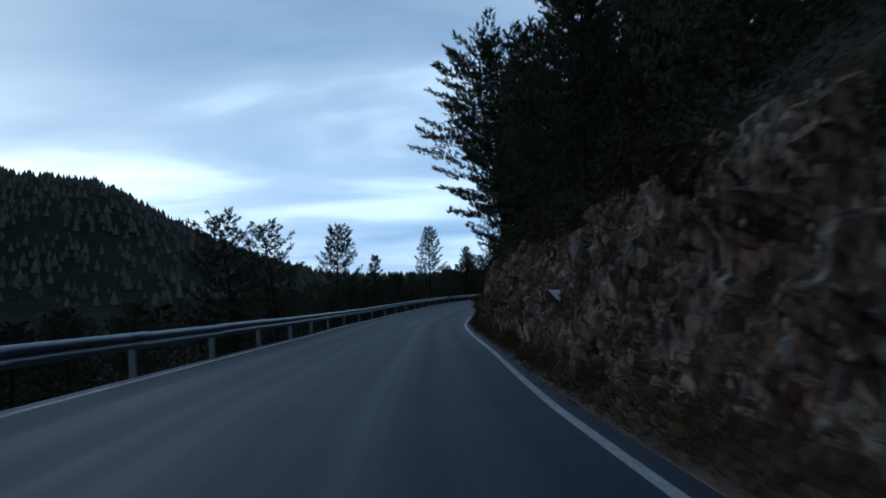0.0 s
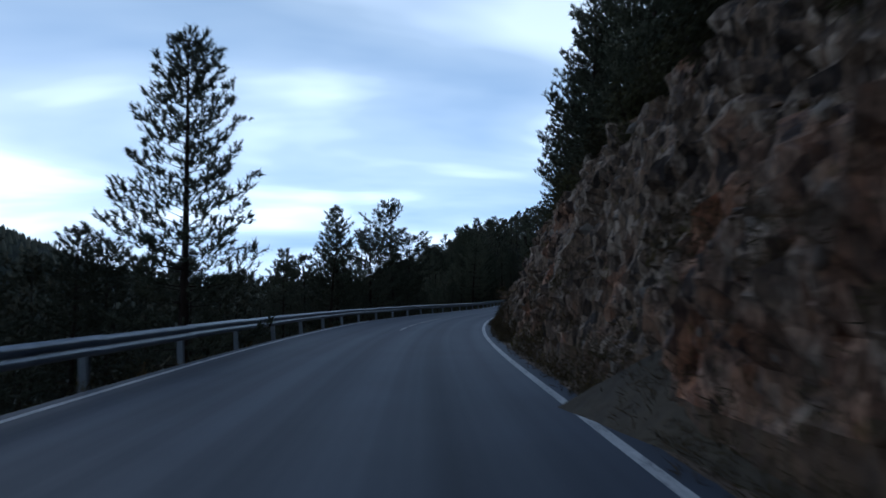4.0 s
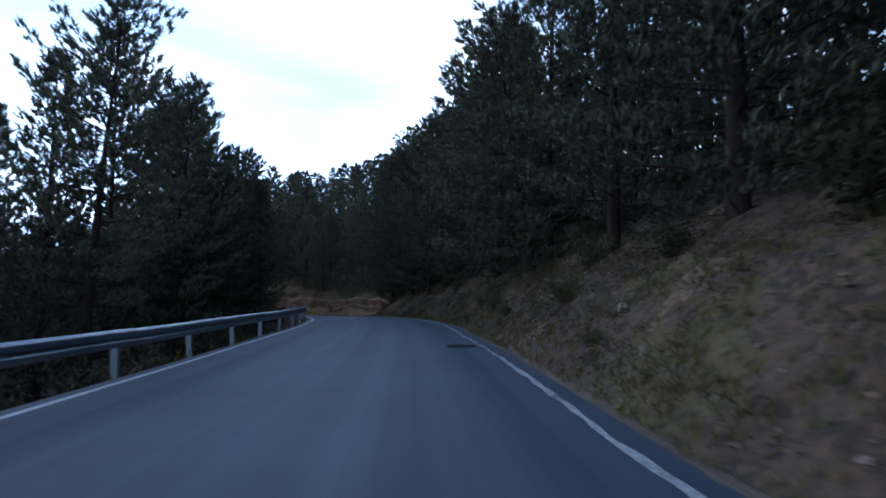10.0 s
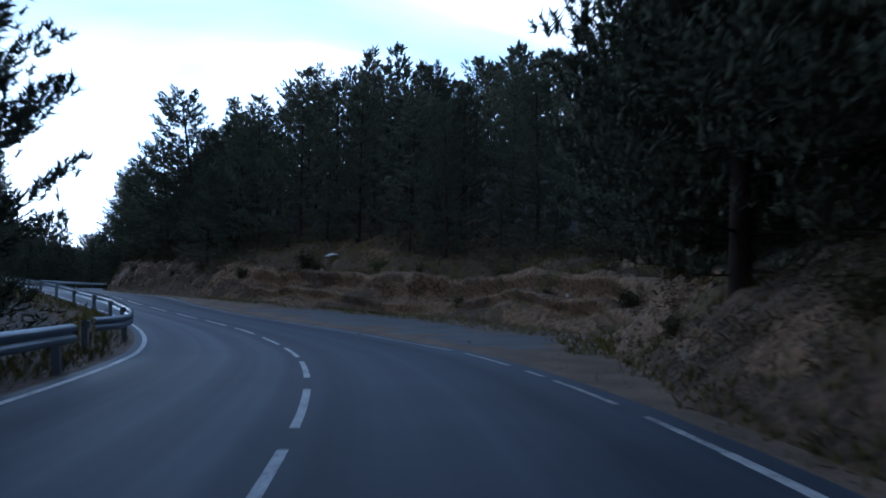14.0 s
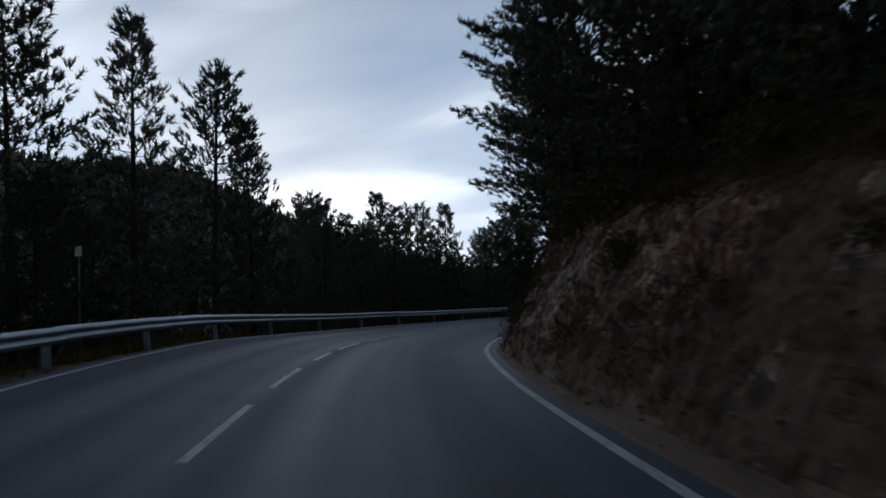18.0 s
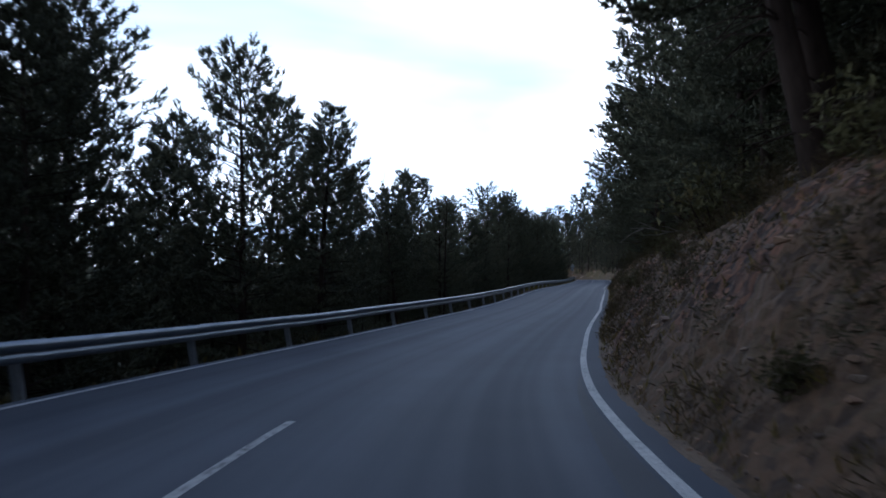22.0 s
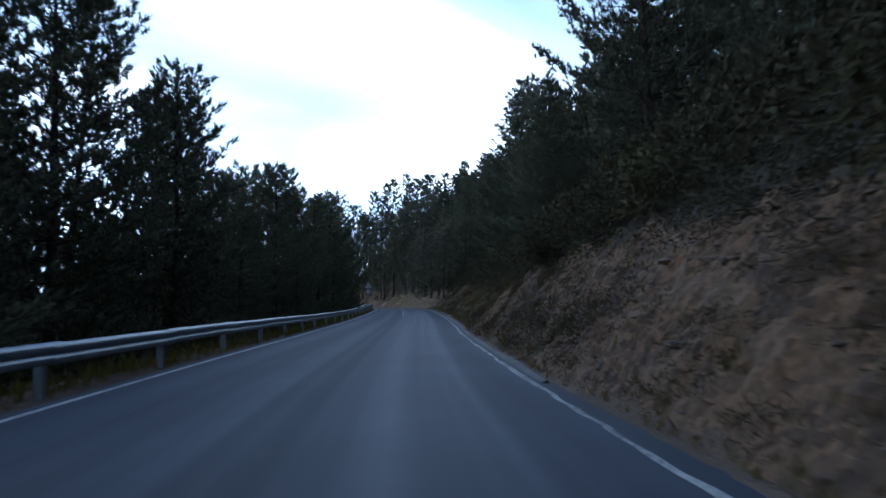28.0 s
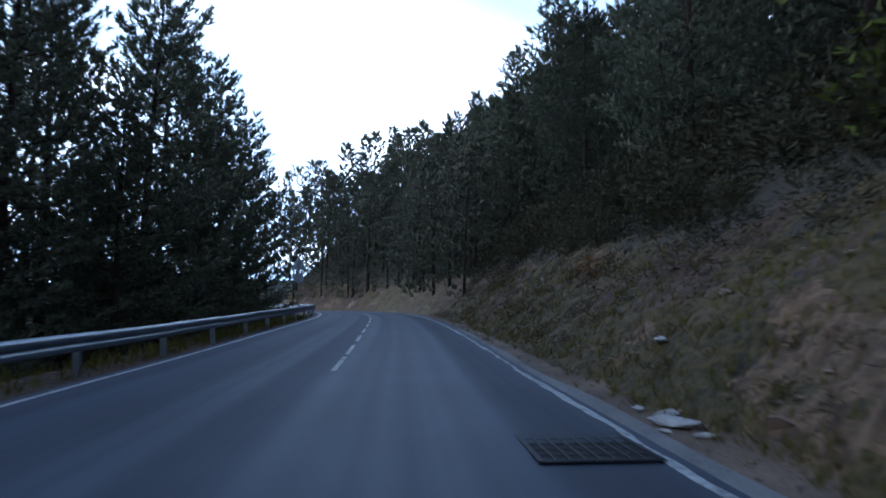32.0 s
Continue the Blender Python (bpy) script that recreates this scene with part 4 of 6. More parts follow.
def pine_arrays(seed, height, base, spread, pointed=0.8, ragged=0.3, whorl=0.5, limbs=(4, 7), twigs=4.3, per_twig=3, shoot=0.27, needles=9, needle=0.165, width=0.021, core=0.042, bare=0, inner=0.25, coarse=False, rise=0.0, steep=0.62):
    """Trunk, limbs and foliage of a pine whose crown begins at base metres: whorls of limbs, twigs to both sides, upright shoots on the twigs."""
    rng = np.random.default_rng(seed)
    tv, tf, cv, cf = [], [], [], []
    sway = rng.normal(0, 0.03, 2) * height
    axis_at = lambda z: np.array([sway[0] * (z / height) ** 2, sway[1] * (z / height) ** 2, z])
    zs = np.linspace(-0.8, height * 0.98, 3 if coarse else 10)
    r0 = 0.012 * height + 0.02
    tube([axis_at(max(z, 0)) + [0, 0, min(z, 0)] for z in zs], [r0 * (1 - 0.93 * max(z, 0) / height) * (1.2 if z <= 0 else 1) for z in zs], 4 if coarse else 8, tv, tf)
    for _ in range(bare):
        z, ang, ln = rng.uniform(0.2 * base, base), rng.uniform(0, 6.28), rng.uniform(0.4, 1.5)
        p0 = axis_at(z)
        mid_way = p0 + [ln * 0.5 * math.cos(ang), ln * 0.5 * math.sin(ang), rng.normal(0, 0.08)]
        tube([p0, mid_way, p0 + [ln * math.cos(ang + 0.15), ln * math.sin(ang + 0.15), -0.12 * ln]], [0.024, 0.015, 0.005], 3, cv, cf)
    places, ways = [], []
    z = base
    while z < height * 0.97:
        f = (z - base) / (height - base)
        reach = spread * ((1 - f) ** pointed) * min(1, 0.62 + 2.0 * f) + 0.16
        start = rng.uniform(0, 6.28)
        count = int(rng.integers(*limbs))
        for k in range(count):
            ang = start + 6.283 * (k + rng.uniform(-0.3, 0.3)) / count
            ln = reach * rng.uniform(1 - ragged * 1.5, 1 + ragged)
            if ln < 0.12:
                continue
            lift = rise + 0.02 + steep * f + rng.normal(0, 0.12)
            out = np.array([math.cos(ang), math.sin(ang), 0])
            side = np.array([-out[1], out[0], 0])
            p0 = axis_at(z + rng.uniform(-0.2, 0.2))
            p1 = p0 + out * ln * 0.55 + side * rng.normal(0, 0.05) * ln + [0, 0, ln * 0.45 * lift]
            p2 = p0 + out * ln + side * rng.normal(0, 0.08) * ln + [0, 0, ln * (lift + 0.22)]
            if not coarse:
                tube([p0, p1, p2], [0.012 + 0.008 * ln, 0.010, 0.004], 3, cv, cf)
            m = max(2, int(twigs * ln))
            t = inner + (1 - inner) * (np.arange(m) + rng.uniform(0.2, 1.0, m)) / m
            q = np.where(t[:, None] < 0.55, p0 + (p1 - p0) * (t / 0.55)[:, None], p1 + (p2 - p1) * ((t - 0.55) / 0.45)[:, None])
            hand = np.where(np.arange(m) % 2 == 0, 1.0, -1.0)
            tl = (0.12 + 0.36 * ln * (1.15 - t)) * rng.uniform(0.6, 1.3, m)
            tw = unit(out * 0.75 + side * hand[:, None] * rng.uniform(0.5, 1.0, (m, 1)) + [0, 0, 0.22])
            for j in range(per_twig):
                u = (j + rng.uniform(0.3, 1.0, m)) / per_twig
                places.append(q + tw * (tl * u)[:, None] + rng.normal(0, 0.05, (m, 3)))
                ways.append(tw * 0.55 + out * 0.15 + [0, 0, 0.8] + rng.normal(0, 0.25, (m, 3)))
            places.append(np.stack([p2, p1 * 0.3 + p2 * 0.7]))
            ways.append(np.stack([out * 0.6 + [0, 0, 0.75], out * 0.4 + [0, 0, 0.9]]) + rng.normal(0, 0.12, (2, 3)))
        z += whorl * rng.uniform(0.7, 1.3) * (1.15 - 0.45 * f)
    top = axis_at(height * 0.95)
    places.append(top + rng.normal(0, 0.09, (7, 3)) + [0, 0, 0.1])
    ways.append(np.tile([0, 0, 1.0], (7, 1)) + rng.normal(0, 0.25, (7, 3)))
    places, ways = np.concatenate(places), np.concatenate(ways)
    foliage = brushes(places, ways, shoot * rng.uniform(0.7, 1.3, len(places)), rng, needles, needle, width, core)
    return (tv, tf), (cv, cf), foliage


def pine_meshes(*a, **k):
    (tv, tf), (cv, cf), (nv, nf) = pine_arrays(*a, **k)
    trunk, crown = bpy.data.meshes.new("trunk"), bpy.data.meshes.new("crown")
    trunk.from_pydata(tv, [], tf)
    trunk.materials.append(M["bark"])
    trunk.polygons.foreach_set("use_smooth", [True] * len(trunk.polygons))
    crown.from_pydata([tuple(v) for v in cv] + nv.tolist(), [], cf + (nf + len(cv)).tolist())
    crown.materials.append(M["bark"])
    crown.materials.append(M["needles"])
    crown.polygons.foreach_set("use_smooth", [True] * len(crown.polygons))
    crown.polygons.foreach_set("material_index", np.concatenate([np.zeros(len(cf), np.int32), np.ones(len(nf), np.int32)]))
    return trunk, crown


# each 13 m high, scaled where it stands
KINDS = [pine_meshes(11, 13, 1.4, 2.9), pine_meshes(12, 13, 0.5, 3.5, pointed=0.68), pine_meshes(13, 13, 3.4, 2.9, ragged=0.42, bare=22, pointed=0.6),
         pine_meshes(14, 13, 1.3, 2.2, pointed=0.9, ragged=0.25), pine_meshes(15, 13, 0.2, 3.3, ragged=0.36, pointed=0.75),
         pine_meshes(16, 13, 3.1, 3.6, ragged=0.38, pointed=0.42, bare=24, whorl=0.58, inner=0.35, rise=-0.06, steep=0.3, per_twig=4)]
LABELS = ["dark green pine with a ragged pointed crown", "broad dark pine with branches down to the slope", "tall pine with bare lower trunk and uneven crown",
          "slender pointed pine among the wood", "bushy young pine with branches to the ground", "old open-crowned pine with long bare limbs"]


def pine(kind, x, y, z, height, turn=0.0, lean_x=0.0, lean_y=0.0, group="pine wood above the road", wide=1.0):
    thing = tagged(new("pine_tree"), LABELS[kind], "tree", group)
    k = height / 13
    thing.matrix_basis = pose(x, y, z, lean_x, lean_y, turn) @ Matrix.Diagonal((k * wide, k * wide, k, 1))
    for name, me in zip(("trunk", "crown"), KINDS[kind]):
        ob = new(name, me)
        ob.parent = thing
    return thing


taken = []


def free(x, y, gap):
    for a, b in taken:
        if (a - x) ** 2 + (b - y) ** 2 < gap * gap:
            return False
    taken.append((x, y))
    return True


def foot(x, y):
    """Way, lateral place and ground height of one world point."""
    s, d = nearest(np.array([x]), np.array([y]))
    return float(s[0]), float(d[0]), float(ground_z(s, d)[0])


rng = np.random.default_rng(5)
# single pines that stand out: way, metres to the right, height of the tip over the road, kind
BELOW_1 = [(24, -7.6, 5.2, 2), (26, -10.5, 6.0, 2), (51, -12.3, 8.2, 1), (61, -11.8, 5.6, 3), (67.5, -6.8, 9.3, 0), (96, -10.4, 6.4, 4), (99, -10.9, 8.8, 0),
           (101, -8.8, 7.3, 1), (108, -10.7, 10.5, 2), (105, -8.0, 6.3, 4), (120.5, -11.2, 8.9, 5), (149, -14.7, 7.8, 3), (173, -20, 10.9, 3),
           (161, -10.4, 11.6, 2), (162.5, -12.6, 9.9, 3), (170, -10.2, 12.0, 0), (191, -9.5, 13.2, 1), (188, -7.6, 10.0, 3), (209, -8.8, 11.8, 1), (205, -8.0, 10.4, 2)]
BELOW_2 = [(197, -9.4, 14.2, 1), (203.5, -8.8, 11.8, 1), (296, -27, 12.9, 1), (296, -25.2, 10.6, 4), (297.5, -25, 9.9, 1), (298, -23.6, 10.3, 4), (299, -22, 9.5, 1), (301, -20.8, 9.3, 4), (304, -20.4, 8.8, 1), (310, -22.4, 8.0, 4), (312, -21.4, 9.0, 1), (315, -19.6, 9.2, 4), (320, -16.8, 9.3, 1),
           (169.5, -13, 13.8, 0), (176, -11, 12.2, 1), (180.5, -12.4, 14.6, 1), (183.5, -14.5, 14, 0), (186.5, -10.6, 11.6, 1), (190.5, -12.6, 12.2, 1), (193, -9.6, 8.5, 4), (173, -9.4, 8.0, 4), (197, -8.6, 12.0, 0), (246, -7.6, 9.4, 3), (241, -7.6, 8.0, 1), (251, -7.8, 10.2, 1), (257, -12, 9.5, 3), (267, -10.6, 12.5, 3), (268, -16.5, 15, 1), (279, -16.9, 17.0, 0), (275, -11, 11, 3), (286, -15, 9.4, 1), (293, -14, 9.7, 0),
           (301, -24, 13.2, 3), (300, -17.5, 11.3, 1), (306, -20, 12, 3), (307, -11.9, 10.7, 2), (314, -17, 11.9, 3), (316.5, -10.8, 10.9, 1), (318, -8.4, 8.8, 0)]
BELOW_3 = [(325, -15, 11.6, 0), (333, -10.5, 6.9, 2), (334, -14, 9.0, 3), (347, -13.3, 10.1, 3), (346, -10.8, 8.3, 1), (354, -16.9, 11.5, 3), (363, -10.5, 10, 1), (358, -17.7, 12.5, 3), (340, -9.5, 7.3, 1),
           (376.5, -13, 13.0, 2), (375, -9.6, 12.3, 1), (385, -11, 10.5, 1), (379, -11.4, 12.3, 0), (383, -9.4, 11.0, 1), (371, -10.6, 11.3, 1), (389, -12, 11.6, 0), (338, -12.2, 6.9, 1), (343.5, -10.0, 7.6, 0), (351, -10.2, 7.0, 1), (329, -12.6, 8.0, 0), (323, -10.6, 9.2, 1), (311, -13.4, 10.6, 1), (306.5, -9.6, 8.2, 4), (300, -9.4, 8.0, 1), (368, -8.8, 8.0, 4), (400, -9.4, 10.6, 1), (402, -12, 11.2, 1), (414, -12.6, 13.6, 1), (414.5, -11, 11.0, 0), (422, -10.2, 12.0, 0),
           (429, -12.8, 14, 0), (430.5, -10.0, 13.9, 1), (437, -11.6, 14.4, 1), (441, -10.4, 10.5, 1), (434, -9.0, 9.0, 4), (397, -15, 10.6, 1), (406, -15.5, 11.6, 1), (411, -16.5, 12.6, 1), (418, -16, 13, 1), (425, -15, 12.6, 1),
           (404.5, -8.8, 6.5, 4), (409, -9.4, 7.2, 4), (418, -9.2, 7.4, 4), (425.5, -8.8, 7.4, 4), (433, -15.6, 13.6, 1)]
ABOVE = [(25.5, 3.9, 15.5, 5), (24.4, 4.4, 10.0, 1), (27.0, 4.2, 13.0, 0), (27.5, 4.0, 14.5, 2), (31, 6.2, 16.0, 1), (20, 5.0, 13.5, 1), (36, 7.0, 12, 4), (40, 8.2, 16, 1), (64, 8.3, 18.3, 2), (63, 6.4, 15, 1), (60, 6.0, 11.5, 4), (123, 5.4, 13.2, 1), (131, 5.8, 17.2, 0), (140, 5.4, 18.6, 1), (128, 9.0, 18.9, 1), (120, 10.6, 18.8, 0), (150, 5.4, 19.5, 1), (157, 6.0, 18.5, 0), (165, 6.2, 17.8, 1), (174, 6.4, 18.5, 1),
         (181, 9.0, 21.5, 0), (193, 8.6, 19, 1), (183, 5.6, 15.5, 1), (190, 5.8, 17, 1), (197, 7.6, 14, 4), (196, 6.2, 18.2, 0), (203, 7.0, 17.3, 1), (206.5, 9.4, 15, 1), (207.5, 10.5, 15.5, 1), (206, 10, 14, 1), (203.5, 10.6, 18, 1), (198.5, 12.5, 20.5, 1), (194, 12, 21, 1), (200, 9.5, 17.5, 0), (306, 7.5, 14.5, 1), (309, 6.8, 14, 1), (312, 6.5, 14.5, 0), (315, 6.5, 14.5, 1), (318, 6.8, 14.5, 1), (322, 7.2, 15.5, 0), (300, 7.5, 13.5, 1), (297, 7.2, 13, 1), (293.5, 7, 12, 1), (308, 10, 17, 1), (313.5, 9.8, 17, 1), (303, 10, 16, 1), (298, 10.5, 15.5, 0), (113, 8.5, 14.5, 1), (117.5, 8.2, 15, 0), (109, 8.8, 14, 1), (210, 14, 13.5, 1), (199.5, 6.4, 17, 1), (204.5, 8.6, 16, 0), (192, 6.0, 17.5, 0), (207.5, 9.5, 14.5, 1)]
ABOVE_2 = [(404, 9.5, 18.5, 1), (410, 9.5, 20.5, 0), (418, 10, 22, 1), (426, 8.8, 18.5, 1), (205, 9.0, 20.5, 1), (203, 12, 23, 1), (200, 13, 24, 0), (196, 13.5, 25, 1), (190, 13.5, 25.5, 1),
           (244, 8.2, 15.4, 3), (249, 14.3, 19.6, 2), (250, 21.4, 22.6, 0), (258, 22.8, 24.3, 2), (243, 37.8, 26.4, 0), (254, 41.2, 29.1, 3), (249, 31.9, 24.7, 2), (241.5, 5.4, 9.5, 1),
           (267, 5.4, 8.4, 1), (271.5, 5.6, 9.6, 1), (277, 4.9, 11, 1), (282.5, 4.6, 9.6, 1), (213, 15.5, 13, 4), (217, 17, 13.5, 1), (243.5, 7.6, 13.8, 1), (246.5, 7.8, 13.4, 1), (249.5, 8.2, 13, 1), (253, 8.6, 12.5, 1), (236, 10.0, 15, 1), (238.5, 8.0, 14.5, 0), (241, 7.4, 13.8, 1), (233, 13, 15, 1), (230, 15.5, 14.6, 1), (226.5, 17, 14.6, 0), (222, 18.5, 14.5, 1), (218, 19, 14.5, 1), (226, 21, 17, 1), (220, 23, 17, 0), (232, 18.5, 17.5, 1), (228, 16, 6, 4), (223.5, 17.2, 5.5, 4), (219.5, 16.8, 6, 4), (234.5, 11.4, 5.5, 4), (344, 7.6, 18.2, 2), (328, 6.4, 12, 1), (342, 6.2, 11, 4), (401, 7.4, 16.9, 3), (399, 6.0, 12.9, 1), (443, 10.5, 21.5, 0), (471, 11, 22.1, 1), (468, 12.5, 23.5, 3), (340.5, 5.0, 14.5, 2), (349, 5.6, 17.5, 1), (357, 5.2, 17, 1), (367, 5.2, 17.5, 0), (378, 5.4, 18, 1), (396, 5.0, 13, 1), (411, 6.6, 18.5, 2), (420, 5.4, 14.0, 1), (436, 6.2, 16.5, 1), (447, 7.4, 18.5, 0)]
for group, table in (("pines below the road", BELOW_1 + BELOW_2 + BELOW_3), ("pine wood above the road", ABOVE + ABOVE_2)):
    for s, d, up, kind in table:
        if d > 0:
            # none stands on the open bank
            d = max(d, float(right(s) + zone(TREE_E, s)) - (2.0 if 186 < s < 206 else 2.8 if 335 < s < 354 else 1.0))
        x, y, z0 = at(s, d)
        x, y = float(x), float(y)
        _, _, z = foot(x, y)
        tip = float(np.interp(s, STEP, PZ)) + up
        taken.append((x, y))
        h = max(tip - z + 0.2, 3.5)
        pine(kind, x, y, z - 0.2, h, rng.uniform(0, 360), 0, 0, group, wide=min(1.3, max(1.0, 12 / h) ** 0.5))
# old pines that lean out over the bends
for s, d, up, lean, kind, wide in ((246.5, 6.4, 15.5, -8, 1, 1.3), (329, 6.2, 14.5, -8, 1, 1.3), (322.5, 6.8, 14, -6, 1, 1.3), (166, 6.2, 15, -9, 1, 1.35), (173, 6.2, 15.5, -8, 1, 1.3), (345, 6.0, 15.5, -8, 1, 1.3), (351.5, 6.0, 17, -7, 1, 1.3), (193.5, 6.4, 15.5, -9, 1, 1.3), (199, 7.2, 15.5, -9, 1, 1.3), (303.5, 4.7, 15.5, -10, 5, 1.1), (304.6, 5.4, 16.5, -8, 5, 1.15), (301.5, 5.2, 13.5, -6, 2, 1.2), (272.5, 5.6, 12.0, -5, 1, 1.35), (269.5, 5.0, 11.5, -6, 1, 1.2), (265.5, 5.1, 11.0, -6, 1, 1.2), (261, 5.0, 11.2, -7, 1, 1.4), (256, 5.2, 11.6, -6, 1, 1.4), (251, 5.4, 12.5, -5, 1, 1.35), (28.5, 4.4, 14.5, -8, 5, 1.2)):
    x, y, _ = at(s, d)
    z = foot(float(x), float(y))[2]
    taken.append((float(x), float(y)))
    pine(kind, float(x), float(y), z - 0.2, up - 2.5, math.degrees(heading(s)), 0, lean, "old pines that lean over the road", wide=wide)
# pines below the last bend
for s, d, up, turn, kind in ((446, -11.5, 16.4, 40, 1), (451, -10.6, 13.8, 160, 1), (455, -10.2, 11.0, 280, 4)):
    x, y, _ = at(s, d)
    z = foot(float(x), float(y))[2]
    taken.append((float(x), float(y)))
    pine(kind, float(x), float(y), z - 0.2, float(np.interp(s, STEP, PZ)) + up - z, turn, 0, 0, "pines below the road", wide=1.1)

# the wood on the uphill side
for s in np.arange(-26, 492, 4.3):
    for row in range(2):
        w = s + rng.uniform(-1.8, 1.8)
        e = float(zone(TREE_E, w)) + (0.1 if row == 0 else 3.6) + rng.uniform(0, 2.2)
        if row == 1 and rng.random() < 0.6:
            continue
        x, y, _ = (float(v) for v in at(w, float(right(w)) + e))
        ns, nd, z = foot(x, y)
        if nd < float(right(ns) + zone(TREE_E, ns)) - 0.4 or not free(x, y, 2.6):
            continue
        low = 0.7 if 248 < w < 288 else 0.8 if 288 <= w < 345 and row == 0 else 1.0
        pine(int(rng.choice([0, 1, 1, 3, 4, 4])), x, y, z - 0.2, rng.uniform(7.5, 11.5) * low, rng.uniform(0, 360), rng.normal(0, 2), rng.normal(0, 2))
# the wood below the road: the tips stay under those of the single pines
TIP_S = [-40, 40, 70, 90, 97, 118, 124, 143, 152, 190, 205, 216, 244, 258, 300, 340, 424, 446]
TIP = [0.8, 2.0, 4.4, 5.0, 5.6, 5.2, 2.8, 3.2, 6.5, 9.0, 7.5, 1.2, 2.4, 7.5, 9.2, 8.2, 9.0, 4.0]
for s in np.arange(-20, 490, 7.0):
    w = s + rng.uniform(-2, 2)
    e = 4.2 + rng.uniform(0, 5.5)
    x, y, _ = (float(v) for v in at(w, float(left(w)) - e))
    ns, nd, z = foot(x, y)
    if nd > float(left(ns)) - 3.4 or not free(x, y, 2.4):
        continue
    h = float(np.interp(w, STEP, PZ) + np.interp(w, TIP_S, TIP)) * rng.uniform(0.75, 1.02) - z
    if h > 2.2:
        pine(int(rng.choice([1, 1, 4, 4, 0])), x, y, z - 0.2, h, rng.uniform(0, 360), rng.normal(0, 2), rng.normal(0, 2), "pines below the road", wide=min(1.5, (9 / h) ** 0.5))


def scatter_mesh(name, models, places, label, category, mat):
    """Many copies of small models in one object: places are rows of x, y, z, turn, height, width."""
    vv, ff, k, bark = [], [], 0, []
    for i, (x, y, z, turn, h, w) in enumerate(places):
        mv, mf, *stem = models[i % len(models)]
        bark.append(np.arange(len(mf)) < (stem[0] if stem else 0))
        c, s = math.cos(turn), math.sin(turn)
        q = np.empty_like(mv)
        q[:, 0], q[:, 1], q[:, 2] = (mv[:, 0] * c - mv[:, 1] * s) * w + x, (mv[:, 0] * s + mv[:, 1] * c) * w + y, mv[:, 2] * h + z
        vv.append(q)
        ff.append(mf + k)
        k += len(mv)
    ob = mesh_object(name, np.concatenate(vv), np.concatenate(ff), mat, smooth=category == "forest")
    bark = np.concatenate(bark)
    if bark.any():
        ob.data.materials.append(M["bark"])
        ob.data.polygons.foreach_set("material_index", bark.astype(np.int32))
    return tagged(ob, label, category, kind="stuff")


def light_pine(seed, base, spread, pointed, fine=False):
    if fine:
        (tv, tf), _, (nv, nf) = pine_arrays(seed, 10, base, spread, pointed, 0.32, 0.72, (4, 6), 1.25, 1, 0.50, 5, 0.30, 0.05, 0.085, inner=0.3, coarse=True)
    else:
        (tv, tf), _, (nv, nf) = pine_arrays(seed, 10, base, spread, pointed, 0.32, 0.9, (4, 6), 0.75, 1, 0.7, 3, 0.42, 0.075, 0.15, inner=0.3, coarse=True)
    tri = [(f[0], f[1], f[2]) for f in tf] + [(f[0], f[2], f[3]) for f in tf]
    return np.concatenate([np.array(tv), nv]) / [10, 10, 10], np.concatenate([np.array(tri), nf + len(tv)]), len(tri)


LIGHT = [light_pine(31, 0.5, 2.5, 0.95), light_pine(32, 0.3, 2.9, 0.85), light_pine(33, 0.8, 2.2, 1.05), light_pine(34, 0.4, 2.7, 0.9)]
FINE = [light_pine(41, 0.3, 2.5, 0.9, True), light_pine(42, 0.2, 2.9, 0.75, True), light_pine(43, 0.3, 2.3, 1.0, True), light_pine(44, 0.2, 2.7, 0.85, True)]
places, near_places = [], []
for side, first, last, gap in ((1, 6.5, 17, 3.1), (1, 17, 38, 5.4), (1, 38, 85, 6.4), (-1, 9.0, 18, 3.5), (-1, 17, 40, 6.4), (-1, 40, 105, 10.5)):
    for s in np.arange(-60, 512 if side > 0 else 492, gap):
        for e in np.arange(first, last, gap):
            w = min(max(s + rng.uniform(-0.45, 0.45) * gap, -45), 504)
            far = max(0, s - 504) + max(0, -45 - s)
            d = (float(right(w)) + e if side > 0 else float(left(w)) - e) + rng.uniform(-0.45, 0.45) * gap
            x, y, _ = (float(v) for v in at(w, d))
            x, y = x - math.sin(heading(w)) * far * np.sign(s), y + math.cos(heading(w)) * far * np.sign(s)
            ns, nd, z = foot(x, y)
            inner = nd - float(right(ns) + zone(TREE_E, ns)) if side > 0 else float(left(ns)) - nd
            if inner < (0.8 if side > 0 else 8.0) or abs(nd) < abs(d) * 0.8 or not free(x, y, gap * 0.55):
                continue
            if side < 0 and e > 40 and not (s < 80 or 200 < s < 270):
                continue
            if side > 0 and e > 38 and not (190 < s < 345 or s > 430):
                continue
            if side > 0 and e > 33.5 and not (180 < s < 350 or s > 425):
                continue
            if side > 0:
                h = rng.uniform(7.5, 13.5) * (0.78 if 246 < ns < 288 and e < 20 else 0.86 if 211 < ns <= 236 else 1.0)
            else:
                tip = float(np.interp(ns, STEP, PZ) + np.interp(ns, TIP_S, TIP)) * rng.uniform(0.7, 1.0)
                h = min(max(tip - z, 4.5), 11.0) * rng.uniform(0.85, 1.0)
            row = (x, y, z - 0.4, rng.uniform(0, 6.28), h, h * rng.uniform(0.85, 1.15) * (1.2 if gap > 6 else 1.0))
            (near_places if e < 18 or (side > 0 and 205 < ns < 250 and e < 30) else places).append(row)
